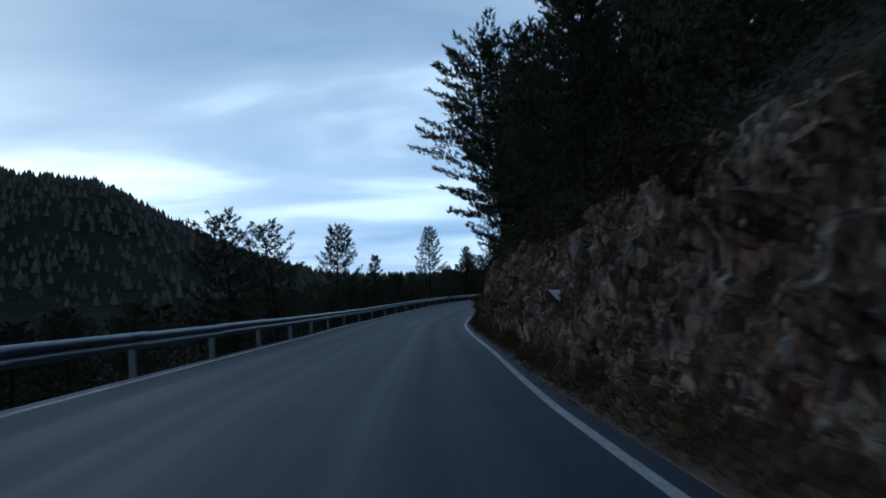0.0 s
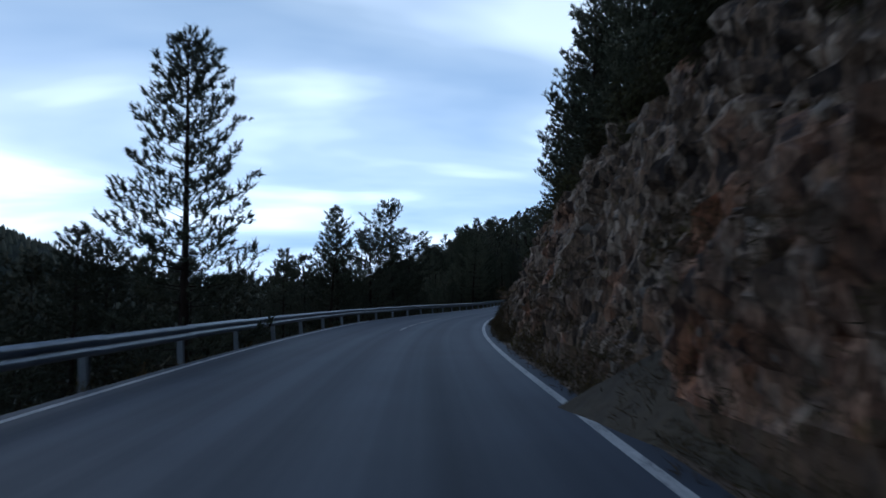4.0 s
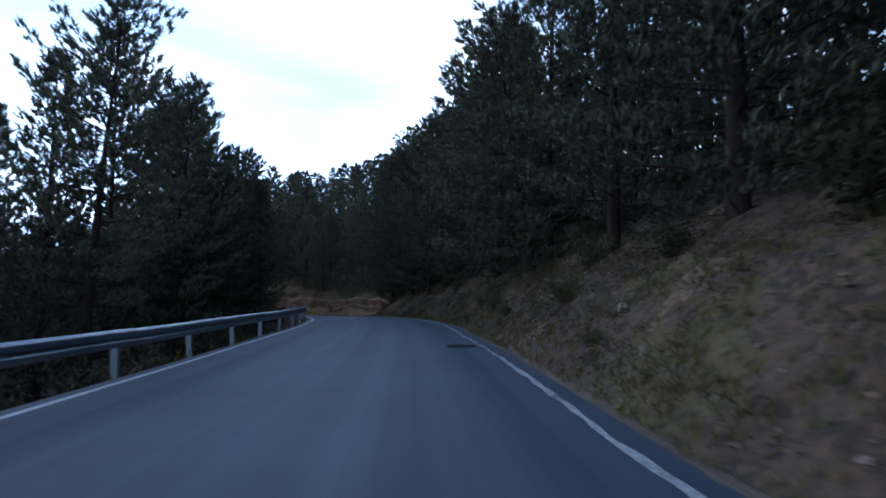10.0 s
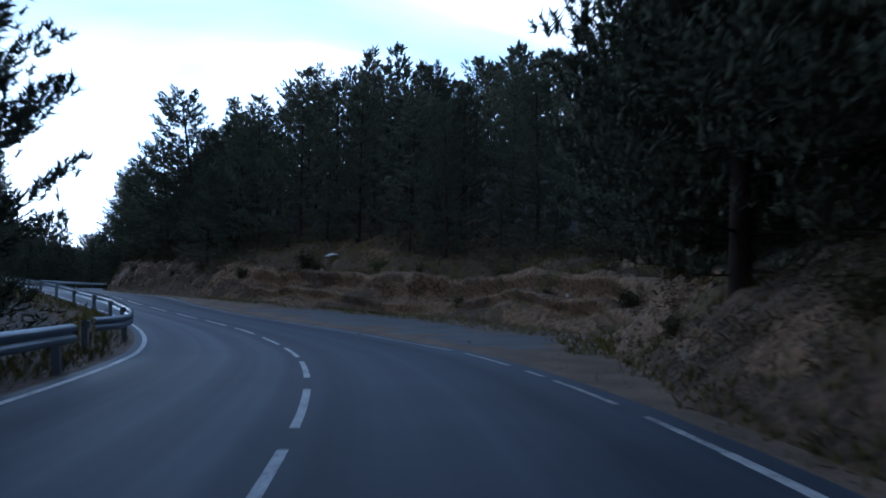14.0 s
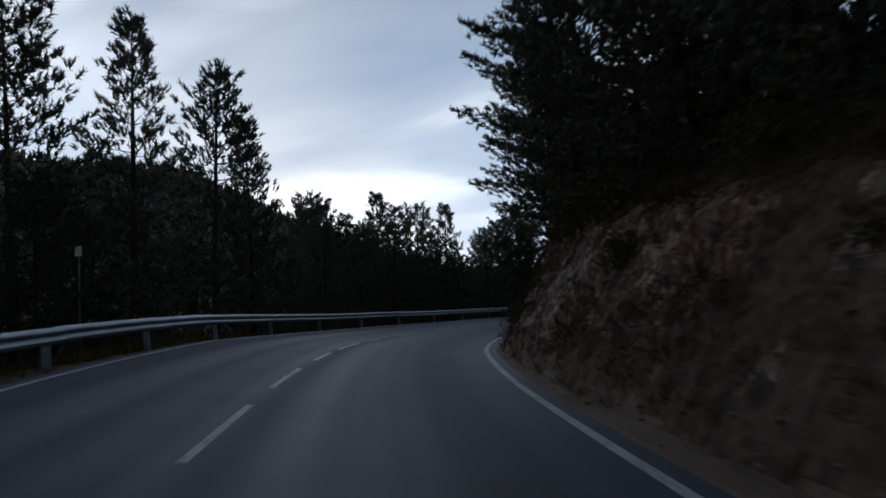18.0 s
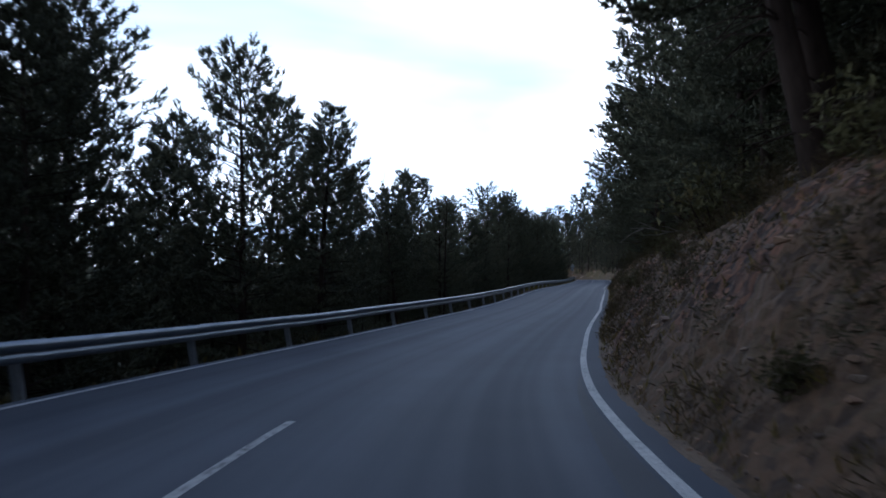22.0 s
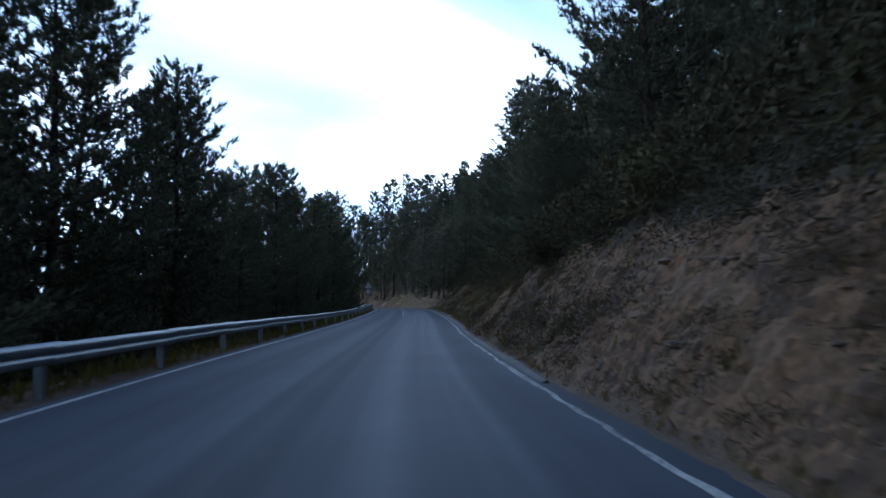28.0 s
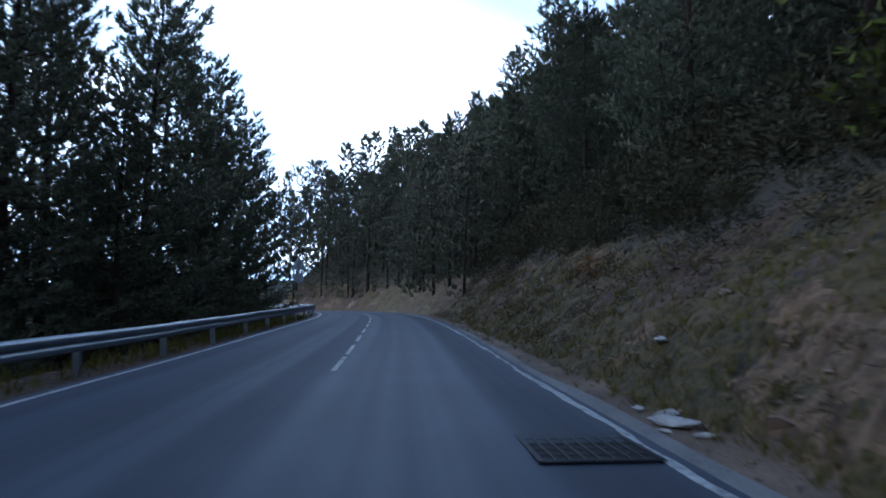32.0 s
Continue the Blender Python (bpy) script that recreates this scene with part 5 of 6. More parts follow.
scatter_mesh("pine_forest", LIGHT, places, "dense dark pine forest on the mountain slopes", "forest", M["wood_far"])
scatter_mesh("pine_wood", FINE, near_places, "thick dark pine wood close behind the roadside pines", "forest", M["wood_far"])

# the dense wood behind the last bend
places = []
for s in np.arange(446, 503, 2.8):
    for e in np.arange(3.2, 24, 3.2):
        w, f = s + rng.uniform(-1.2, 1.2), e + rng.uniform(-1.2, 1.2)
        x, y, _ = (float(v) for v in at(w, float(right(w)) + f))
        h = rng.uniform(8, 12)
        places.append((x, y, foot(x, y)[2] - 0.4, rng.uniform(0, 6.28), h, h * 1.1))
scatter_mesh("pine_forest", FINE, places, "dense dark pine forest above the last bend", "forest", M["wood_far"])

# the far ridge's trees
cone = (np.array([(0.28 * math.cos(t * 1.2566), 0.28 * math.sin(t * 1.2566), 0) for t in range(5)] + [(0, 0, 1.0)]), np.array([(i, (i + 1) % 5, 5) for i in range(5)]))
rx = rng.uniform(-900, 300, 9000)
ry = rng.uniform(250, 1150, 9000)
keep = (np.abs(nearest(rx, ry)[1]) > 90) & (np.hypot(rx - 20, ry - 100) > 330) & (np.hypot(rx - 20, ry - 100) < 800) & (np.degrees(np.arctan2(20 - rx, ry - 100)) > -15)
rx, ry = rx[keep], ry[keep]
rz = world_z(rx, ry)
scatter_mesh("ridge_forest", [cone], [(a, b, c - 1.0, rng.uniform(0, 6), h, h * 1.1) for a, b, c, h in zip(rx, ry, rz, rng.uniform(5, 10, len(rx)))], "far pine forest on the ridge across the valley", "forest", M["wood_far"])
# ---- shrubs, grass and stones on the banks ----
def shrub_mesh(seed, mats, leaves=150, twigs=9):
    """A shrub 1 m high: stems that fork, and small pointed leaves in loose clumps."""
    g = np.random.default_rng(seed)
    vv, ff, places, ways = [], [], [], []
    for k in range(twigs):
        ang, tilt, ln = g.uniform(0, 6.28), g.uniform(0.15, 1.0), g.uniform(0.55, 1.0)
        p0 = np.array([g.normal(0, 0.06), g.normal(0, 0.06), -0.1])
        way = np.array([math.cos(ang) * tilt, math.sin(ang) * tilt, 1.0])
        way /= np.linalg.norm(way)
        p1, p2 = p0 + way * ln * 0.5, p0 + way * ln + [0, 0, 0.05]
        tube([p0, p1, p2], [0.014, 0.009, 0.003], 3, vv, ff)
        m = leaves // twigs
        t = g.uniform(0.25, 1.0, m)
        places.append(p0 + (p2 - p0) * t[:, None] + g.normal(0, 0.11, (m, 3)))
        ways.append(np.tile(way, (m, 1)) + g.normal(0, 0.5, (m, 3)))
    nv, nf = tufts(np.concatenate(places), np.concatenate(ways), g.uniform(0.06, 0.13, leaves // twigs * twigs), g, 4, 0.2, 0.8)
    stems, foliage = bpy.data.meshes.new("stems"), bpy.data.meshes.new("foliage")
    stems.from_pydata(vv, [], ff)
    stems.materials.append(M["bark"])
    foliage.from_pydata(nv.tolist(), [], nf.tolist())
    foliage.materials.append(mats)
    return stems, foliage


SHRUBS = [shrub_mesh(51, M["leaves"], 320, 14), shrub_mesh(52, M["leaves"], 380, 18), shrub_mesh(53, M["leaves"], 260, 12), shrub_mesh(54, M["leaves"], 340, 16)]
RUST, LIME = shrub_mesh(55, M["rust_leaves"], 90, 8), shrub_mesh(56, M["lime_leaves"], 140, 9)
from mathutils.bvhtree import BVHTree
bank_tree = BVHTree.FromPolygons([tuple(p) for p in pts.tolist()], fc.tolist())


def surface(x, y, top=60.0):
    """Height and normal of the bank under a world point."""
    hit, normal, _, _ = bank_tree.ray_cast(Vector((x, y, top)), Vector((0, 0, -1)))
    return (hit.z, normal) if hit else (None, None)


def plant(mesh, s, e, size, label, category="shrub", name="shrub", group="shrubs on the bank", wide=1.2):
    x, y, _ = (float(v) for v in at(s, float(right(s)) + e))
    z, _ = surface(x, y)
    if z is None:
        return
    ob = tagged(new(name), label, category, group)
    ob.matrix_basis = pose(x, y, z - 0.05 * size, 0, 0, rng.uniform(0, 360)) @ Matrix.Diagonal((size * wide, size * wide, size, 1))
    for part_name, me in zip(("stem", "foliage"), mesh):
        new(part_name, me).parent = ob
    return ob


for s in np.concatenate([np.arange(-8, 345, 2.9), np.arange(345, 452, 1.5)]):
    w = s + rng.uniform(-0.9, 0.9)
    run, vw = float(zone(BANK_RUN, w)), float(zone(VERGE, w))
    rocky_here = float(zone(ROCKY, w))
    e = vw + run * (rng.uniform(0.85, 1.7) if rocky_here > 0.5 else rng.uniform(0.25, 1.5))
    size = rng.uniform(0.7, 1.7) if e > vw + run else rng.uniform(0.4, 0.9)
    if w > 345:
        e, size = rng.uniform(float(zone(EARTH_E, w)), float(zone(TREE_E, w)) - 0.5), rng.uniform(0.9, 2.1)
    plant(SHRUBS[int(rng.integers(0, 4))], w, e, size, "dark scrubby shrub on the roadside bank" if size > 0.7 else "low dry shrub among the stones of the bank")
plant(RUST, 372.5, 4.6, 1.1, "small bush with orange autumn leaves", group="")
plant(RUST, 19, 3.4, 1.3, "small bush with orange autumn leaves", group="")
plant(RUST, 423, 3.2, 0.9, "small bush with orange autumn leaves", group="")
plant(RUST, 110, 3.8, 0.9, "small bush with orange autumn leaves", group="")
for s, e, k in ((112, 5.2, 1.8), (113.5, 6.2, 2.0), (172, 4.6, 2.6), (182, 5.0, 2.2), (203, 6.0, 1.7), (412, 4.6, 2.0), (414, 5.4, 2.2)):
    plant(LIME, s, e, k, "tall bush with yellow-green leaves", group="yellow-green bushes")

# thick undergrowth above the banks and below the rail
thick = []
for k in range(4):
    q = np.random.default_rng(140 + k)
    n = 360
    p = q.normal(0, 1, (n, 3))
    p = p / np.linalg.norm(p, axis=1, keepdims=True) * q.uniform(0.55, 1.0, (n, 1)) ** 0.5
    p = np.stack([p[:, 0] * 0.55, p[:, 1] * 0.55, 0.42 + 0.45 * p[:, 2]], -1) + q.normal(0, 0.07, (n, 3))
    thick.append(tufts(p, (p - [0, 0, 0.3]) + [0, 0, 0.35], q.uniform(0.07, 0.14, n), q, 1, 0.2, 0.6))
places = []
for s in np.arange(-12, 470, 0.8):
    for row in range(5 if s > 345 else 3):
        w = s + rng.uniform(-0.6, 0.6)
        wild = float(zone(TREE_E, w) - zone(EARTH_E, w))
        e = float(zone(EARTH_E, w)) + (row + rng.uniform(-0.25, 1.0)) * max(wild * (0.28 if w > 345 else 0.5), 1.1)
        x, y, _ = (float(v) for v in at(w, float(right(w)) + e))
        z, _ = surface(x, y)
        if z is not None and not (207 < w < 236 and e < 11.5):
            k = (rng.uniform(0.5, 1.1) if row == 0 else rng.uniform(0.8, 1.9)) * (1.15 if w > 360 else 0.9)
            places.append((x, y, z - 0.15, rng.uniform(0, 6.28), k, k * 1.3))
for s in np.arange(-12, 470, 1.3):
    w = s + rng.uniform(-0.6, 0.6)
    e = 1.4 + float(np.interp(w, LEDGE_S, LEDGE)) + rng.uniform(0, 4.5)
    x, y, _ = (float(v) for v in at(w, float(left(w)) - e))
    k = rng.uniform(0.8, 1.9)
    places.append((x, y, float(ground_z(np.array([w]), np.array([float(left(w)) - e]))[0]) - 0.1, rng.uniform(0, 6.28), k, k * 1.4))
for s in np.concatenate([np.arange(98, 205, 0.7), np.arange(238, 300, 0.28), np.arange(300, 395, 0.5)]):
    w = s + rng.uniform(-0.3, 0.3)
    e = float(zone(VERGE, w)) + 0.25 + (float(zone(EARTH_E, w)) - float(zone(VERGE, w))) * rng.uniform(0, 1)
    x, y, _ = (float(v) for v in at(w, float(right(w)) + e))
    z, _ = surface(x, y)
    if z is not None and value_noise(np.array([[x * 0.6, y * 0.6, e * 0.5]]), 219)[0] > 0.46:
        k = rng.uniform(0.3, 0.75)
        places.append((x, y, z - 0.08, rng.uniform(0, 6.28), k, k * 1.2))
scatter_mesh("undergrowth", thick, places, "thick dark undergrowth under the pines", "undergrowth", M["thicket"])

# dry grass
g = np.random.default_rng(71)
clumps = []
for k in range(5):
    n = 9
    p = g.normal(0, 0.09, (n, 3)) * [1, 1, 0]
    v, f = tufts(p, np.tile([0, 0, 1.0], (n, 1)) + g.normal(0, 0.35, (n, 3)), g.uniform(0.5, 1.0, n), g, 1, 0.05, 0.25)
    clumps.append((v, f))
GRASSY = [0.35, 0.35, 0.35, 0.3, 0.3, 0.6, 0.8, 1, 1, 1, 1, 1, 0.9, 0.9, 0.9, 0.8, 0.7, 0.7, 0.8, 0.75, 0.75, 0.75, 0.75, 1, 0.9, 0.8]
places = []
for s in np.arange(-10, 450, 0.13):
    for _ in range(4):
        w = s + g.uniform(-0.1, 0.1)
        if g.random() > float(zone(GRASSY, w)):
            continue
        e = float(zone(VERGE, w)) * g.uniform(0.75, 1.0) + float(zone(BANK_RUN, w)) * g.uniform(0, 1.3) ** 1.2 if g.random() > 0.15 else float(zone(VERGE, w)) + g.uniform(-0.15, 0.3)
        x, y, _ = (float(v) for v in at(w, float(right(w)) + max(e, 0.42)))
        z, _ = surface(x, y)
        if z is not None:
            h = g.uniform(0.08, 0.24)
            places.append((x, y, z - 0.02, g.uniform(0, 6.28), h, h * 1.3))
for s in np.arange(-10, 450, 0.16):
    w = s + g.uniform(-0.1, 0.1)
    e = 0.42 + g.uniform(0, 1) * (0.3 + float(np.interp(w, LEDGE_S, LEDGE)))
    x, y, _ = (float(v) for v in at(w, float(left(w)) - e))
    h = g.uniform(0.10, 0.34)
    places.append((x, y, float(ground_z(np.array([w]), np.array([float(left(w)) - e]))[0]) + 0.0, g.uniform(0, 6.28), h, h))
for s in np.arange(205, 240, 0.07):
    for _ in range(5):
        e = float(zone(VERGE, s) + zone(BANK_RUN, s)) + g.uniform(-0.15, 6.5)
        x, y, _ = (float(v) for v in at(s, float(right(s)) + e))
        z, _ = surface(x, y)
        if z is not None:
            h = g.uniform(0.2, 0.5)
            places.append((x, y, z - 0.02, g.uniform(0, 6.28), h, h))
scatter_mesh("dry_grass", clumps, places, "tufts of dry straw-coloured and olive grass", "grass", M["grass"])


# green grass at the foot of the banks and on the ledge by the rail
GREEN_S = [-20, 92, 104, 128, 140, 160, 170, 203, 208, 240, 390, 398, 425, 432, 450]
GREEN = [0.04, 0.04, 0.35, 0.3, 0.1, 0.3, 0.7, 0.6, 0.3, 0.04, 0.05, 0.6, 0.5, 0.2, 0.15]
places = []
for s in np.arange(-8, 446, 0.08):
    for _ in range(4):
        w = s + g.uniform(-0.05, 0.05)
        if g.random() > float(np.interp(w, GREEN_S, GREEN)):
            continue
        if value_noise(np.array([[w * 0.35, 3.3, 0.5]]), 9)[0] < 0.38:
            continue
        e = max(0.45, float(zone(VERGE, w)) + g.uniform(-0.25, 1.0) ** 2 * 2.4 * float(np.sign(g.random() - 0.15)))
        x, y, _ = (float(v) for v in at(w, float(right(w)) + e))
        z, _ = surface(x, y)
        if z is not None:
            h = g.uniform(0.07, 0.2)
            places.append((x, y, z - 0.02, g.uniform(0, 6.28), h, h * 1.1))
for s in np.arange(190, 446, 0.05):
    ledge = float(np.interp(s, LEDGE_S, LEDGE))
    if ledge < 0.8:
        continue
    e = 0.4 + g.uniform(0, 1) * ledge * 1.1
    x, y, _ = (float(v) for v in at(s, float(left(s)) - e))
    h = g.uniform(0.10, 0.38)
    places.append((x, y, float(ground_z(np.array([s]), np.array([float(left(s)) - e]))[0]), g.uniform(0, 6.28), h, h * 1.1))
for s in np.arange(206, 238, 0.035):
    vw = float(zone(VERGE, s))
    e = vw * g.uniform(0.55, 1.0) ** 0.7 + g.uniform(-0.2, 0.3)
    x, y, _ = (float(v) for v in at(s, float(right(s)) + max(e, 0.5)))
    z, _ = surface(x, y)
    if z is not None and value_noise(np.array([[x * 0.7, y * 0.7, 0.7]]), 29)[0] > 0.36:
        h = g.uniform(0.08, 0.28)
        places.append((x, y, z - 0.02, g.uniform(0, 6.28), h, h * 1.2))
for s in np.concatenate([np.arange(376, 440, 0.022), np.arange(138, 205, 0.034)]):
    e = float(zone(VERGE, s)) + g.uniform(0.1, 2.7)
    x, y, _ = (float(v) for v in at(s, float(right(s)) + e))
    z, _ = surface(x, y)
    if z is not None and value_noise(np.array([[x * 0.5, y * 0.5, e * 0.4]]), 43)[0] > 0.42:
        h = g.uniform(0.10, 0.26)
        places.append((x, y, z - 0.02, g.uniform(0, 6.28), h, h * 1.1))
scatter_mesh("green_grass", clumps, places, "yellow-green grass along the foot of the banks", "grass", M["green_grass"])

# low dry scrub: thin grey-brown twigs in cushions
cushions = []
for k in range(4):
    n = 84
    ang = g.uniform(0, 6.28, n)
    rad = np.sqrt(g.uniform(0, 1, n)) * 0.5
    p = np.stack([rad * np.cos(ang), rad * np.sin(ang), 0.6 * g.uniform(0.2, 1, n) * (1 - (rad / 0.55) ** 2)], -1)
    cushions.append(tufts(p, p * [1.6, 1.6, 1] + [0, 0, 0.6], g.uniform(0.12, 0.25, n), g, 1, 0.075, 0.7))
SCRUBBY = [0.5, 0.5, 0.4, 0.35, 0.35, 0.5, 0.8, 1, 1, 1, 0.9, 0.5, 0.35, 0.35, 0.5, 1, 1, 1, 1, 1, 0.964, 0.942, 0.9, 0.95, 0.9, 0.9]
places = []
for s in np.arange(-8, 446, 0.17):
    for _ in range(5 if s > 380 else 4):
        w = s + g.uniform(-0.1, 0.1)
        if g.random() > float(zone(SCRUBBY, w)):
            continue
        e = float(zone(VERGE, w)) + (float(zone(EARTH_E, w)) - float(zone(VERGE, w)) + 0.8) * (0.04 + g.random() ** 0.9)
        x, y, _ = (float(v) for v in at(w, float(right(w)) + e))
        if value_noise(np.array([[x * 0.55, y * 0.55, e * 0.5]]), 19)[0] < 0.33:
            continue
        z, _ = surface(x, y)
        if z is not None:
            h = min(0.16 + g.gamma(1.5, 0.12), 0.8)
            places.append((x, y, z - 0.04, g.uniform(0, 6.28), h, h * 1.2))
for s in np.arange(-8, 100, 0.045):
    w = s + g.uniform(-0.1, 0.1)
    e = float(zone(VERGE, w)) + g.uniform(-0.12, 0.35)
    x, y, _ = (float(v) for v in at(w, float(right(w)) + e))
    z, _ = surface(x, y)
    if z is not None and value_noise(np.array([[w * 0.5, 0.3, 0.7]]), 23)[0] > 0.25:
        h = g.uniform(0.2, 0.65)
        places.append((x, y, z - 0.04, g.uniform(0, 6.28), h, h * 1.1))
for s in np.concatenate([np.arange(98, 205, 0.07), np.arange(238, 392, 0.055)]):
    w = s + g.uniform(-0.05, 0.05)
    e = float(zone(VERGE, w)) + 0.1 + (float(zone(EARTH_E, w)) - float(zone(VERGE, w))) * g.random()
    x, y, _ = (float(v) for v in at(w, float(right(w)) + e))
    z, _ = surface(x, y)
    if z is not None and value_noise(np.array([[x * 0.9, y * 0.9, e * 0.7]]), 119)[0] > 0.5:
        h = g.uniform(0.35, 0.85) * (1.0 if w < 330 else 0.75)
        places.append((x, y, z - 0.08, g.uniform(0, 6.28), h, h * 1.05))
scatter_mesh("dry_scrub", cushions, places, "low grey-brown dry scrub on the earth banks", "scrub", M["scrub"])


# stones: broken blocks with flat faces
def stone_mesh(seed, mat):
    q = np.random.default_rng(seed)
    bm = bmesh.new()
    for _ in range(13):
        p = q.normal(0, 1, 3)
        p = p / np.linalg.norm(p) * q.uniform(0.75, 1.0) * [1.0, 0.75, 0.55]
        bm.verts.new(p * 0.5)
    bmesh.ops.convex_hull(bm, input=bm.verts)
    loose = [v for v in bm.verts if not v.link_faces]
    bmesh.ops.delete(bm, geom=loose, context="VERTS")
    me = bpy.data.meshes.new("stone")
    bm.to_mesh(me)
    bm.free()
    me.materials.append(mat)
    return me


STONES = [stone_mesh(80 + i, M["stone"]) for i in range(8)]
stone_arrays = []
for me in STONES:
    stone_arrays.append((np.array([v.co[:] for v in me.vertices]), np.array([p.vertices[:] for p in me.polygons])))
made, rubble_places = 0, []
for s in np.arange(-9, 445, 0.16):
    w = s + g.uniform(-0.1, 0.1)
    rk = float(zone(ROCKY, w))
    if g.random() > 0.15 + 0.85 * rk:
        continue
    run, vw = float(zone(BANK_RUN, w)), float(zone(VERGE, w))
    e = vw + run * g.uniform(-0.02, 1.05) if g.random() < 0.8 else vw + g.uniform(-0.3, 0.25)
    x, y, _ = (float(v) for v in at(w, float(right(w)) + max(0.45, e)))
    z, nrm_here = surface(x, y)
    if z is None:
        continue
    k = g.gamma(2.0, 0.09) + 0.06
    k = min(k, 0.75 if w < 100 else 0.34) * (1.0 if e > vw + 0.2 else 0.45)
    if k > 0.24 and made < 290:
        ob = new("stone", STONES[int(g.integers(0, 8))])
        ob.parent = bank
        ob.matrix_local = pose(x, y, z + 0.04 * k, *g.uniform(0, 360, 3)) @ Matrix.Diagonal((k * 1.3, k, k, 1))
        made += 1
    else:
        rubble_places.append((x, y, z, g.uniform(0, 6.28), k, k * 1.2))
for s in np.arange(-9, 445, 0.12):
    w = s + g.uniform(-0.1, 0.1)
    vw = float(zone(VERGE, w))
    e = g.uniform(0.38, max(vw, 0.5) + 0.15) if g.random() < 0.75 else -(abs(float(right(w)) - float(left(w))) + g.uniform(0.35, 1.3))
    x, y, _ = (float(v) for v in at(w, float(right(w)) + e))
    z = surface(x, y)[0] if e > 0 else float(ground_z(np.array([w]), np.array([float(right(w)) + e]))[0])
    if z is not None:
        k = g.uniform(0.02, 0.09)
        rubble_places.append((x, y, z, g.uniform(0, 6.28), k, k * 1.3))
for s in np.arange(100, 445, 0.1):
    w = s + g.uniform(-0.1, 0.1)
    e = float(zone(VERGE, w)) + float(zone(BANK_RUN, w)) * g.uniform(0.0, 1.15)
    x, y, _ = (float(v) for v in at(w, float(right(w)) + e))
    if value_noise(np.array([[x * 0.4, y * 0.4, e * 0.6]]), 37)[0] < 0.42:
        continue
    z = surface(x, y)[0]
    if z is not None:
        k = g.uniform(0.04, 0.16)
        rubble_places.append((x, y, z + 0.01, g.uniform(0, 6.28), k, k * 1.3))
scatter_mesh("rubble", stone_arrays, rubble_places, "loose brown rubble at the foot of the cutting", "rubble", M["rubble"])

shards = []
for s in np.arange(-9, 97, 0.034):
    w = s + g.uniform(-0.05, 0.05)
    up = float(zone(BANK_H, w)) * g.uniform(0.06, 1.0) ** 0.85
    if g.random() > float(zone(ROCKY, w)):
        continue
    x0, y0, z0 = (float(v) for v in at(w, float(right(w)) - 1.0))
    x1, y1, _ = (float(v) for v in at(w + g.uniform(-0.5, 0.5), float(right(w)) + 5.0))
    if value_noise(np.array([[w * 0.5, up * 0.8, 3.0]]), 53)[0] < 0.34:
        continue
    hit, _, _, _ = bank_tree.ray_cast(Vector((x0, y0, z0 + up)), Vector((x1 - x0, y1 - y0, 0)).normalized(), 7.0)
    if hit:
        k = min(0.05 + g.gamma(1.6, 0.045), 0.32)
        shards.append((hit.x, hit.y, hit.z, g.uniform(0, 6.28), k * g.uniform(1.2, 3.2), k * 0.75))
scatter_mesh("rock_shards", stone_arrays, shards, "broken brown and pale rock edges of the cliff", "rock", M["shards"])
for s in np.arange(-8, 96, 1.05):
    w = s + rng.uniform(-0.4, 0.4)
    run, vw = float(zone(BANK_RUN, w)), float(zone(VERGE, w))
    plant(SHRUBS[int(rng.integers(0, 4))], w, vw + run * rng.uniform(0.85, 1.6), rng.uniform(0.5, 1.4), "dark scrubby shrub on the brow of the cliff", group="shrubs on the bank")

# pale stones by the second grating, and a pale block on the clearing's edge
for s, e, k, m in ((411.9, 0.62, 0.48, 0.6), (412.5, 0.75, 0.36, 0.7), (411.4, 0.7, 0.22, 0.6), (412.9, 0.6, 0.2, 0.6), (411.7, 0.42, 0.14, 0.6), (414.5, 1.6, 0.3, 0.9), (231.8, 8.6, 0.9, 0.75), (210.5, 1.6, 0.16, 0.9), (222, 7.4, 0.14, 0.8), (219, 7.0, 0.12, 0.7), (216, 6.2, 0.13, 0.8)):
    x, y, _ = (float(v) for v in at(s, float(right(s)) + e))
    z, _ = surface(x, y)
    if z is None:
        continue
    me = stone_mesh(int(s * 10), M["pale_stone"])
    ob = tagged(new("pale_stone", me), "pale whitish stone lying by the road", "stone", "pale stones")
    ob.matrix_basis = pose(x, y, z + 0.15 * k, 0, 0, rng.uniform(0, 360)) @ Matrix.Diagonal((k * 1.5, k * 1.2, k * m, 1))


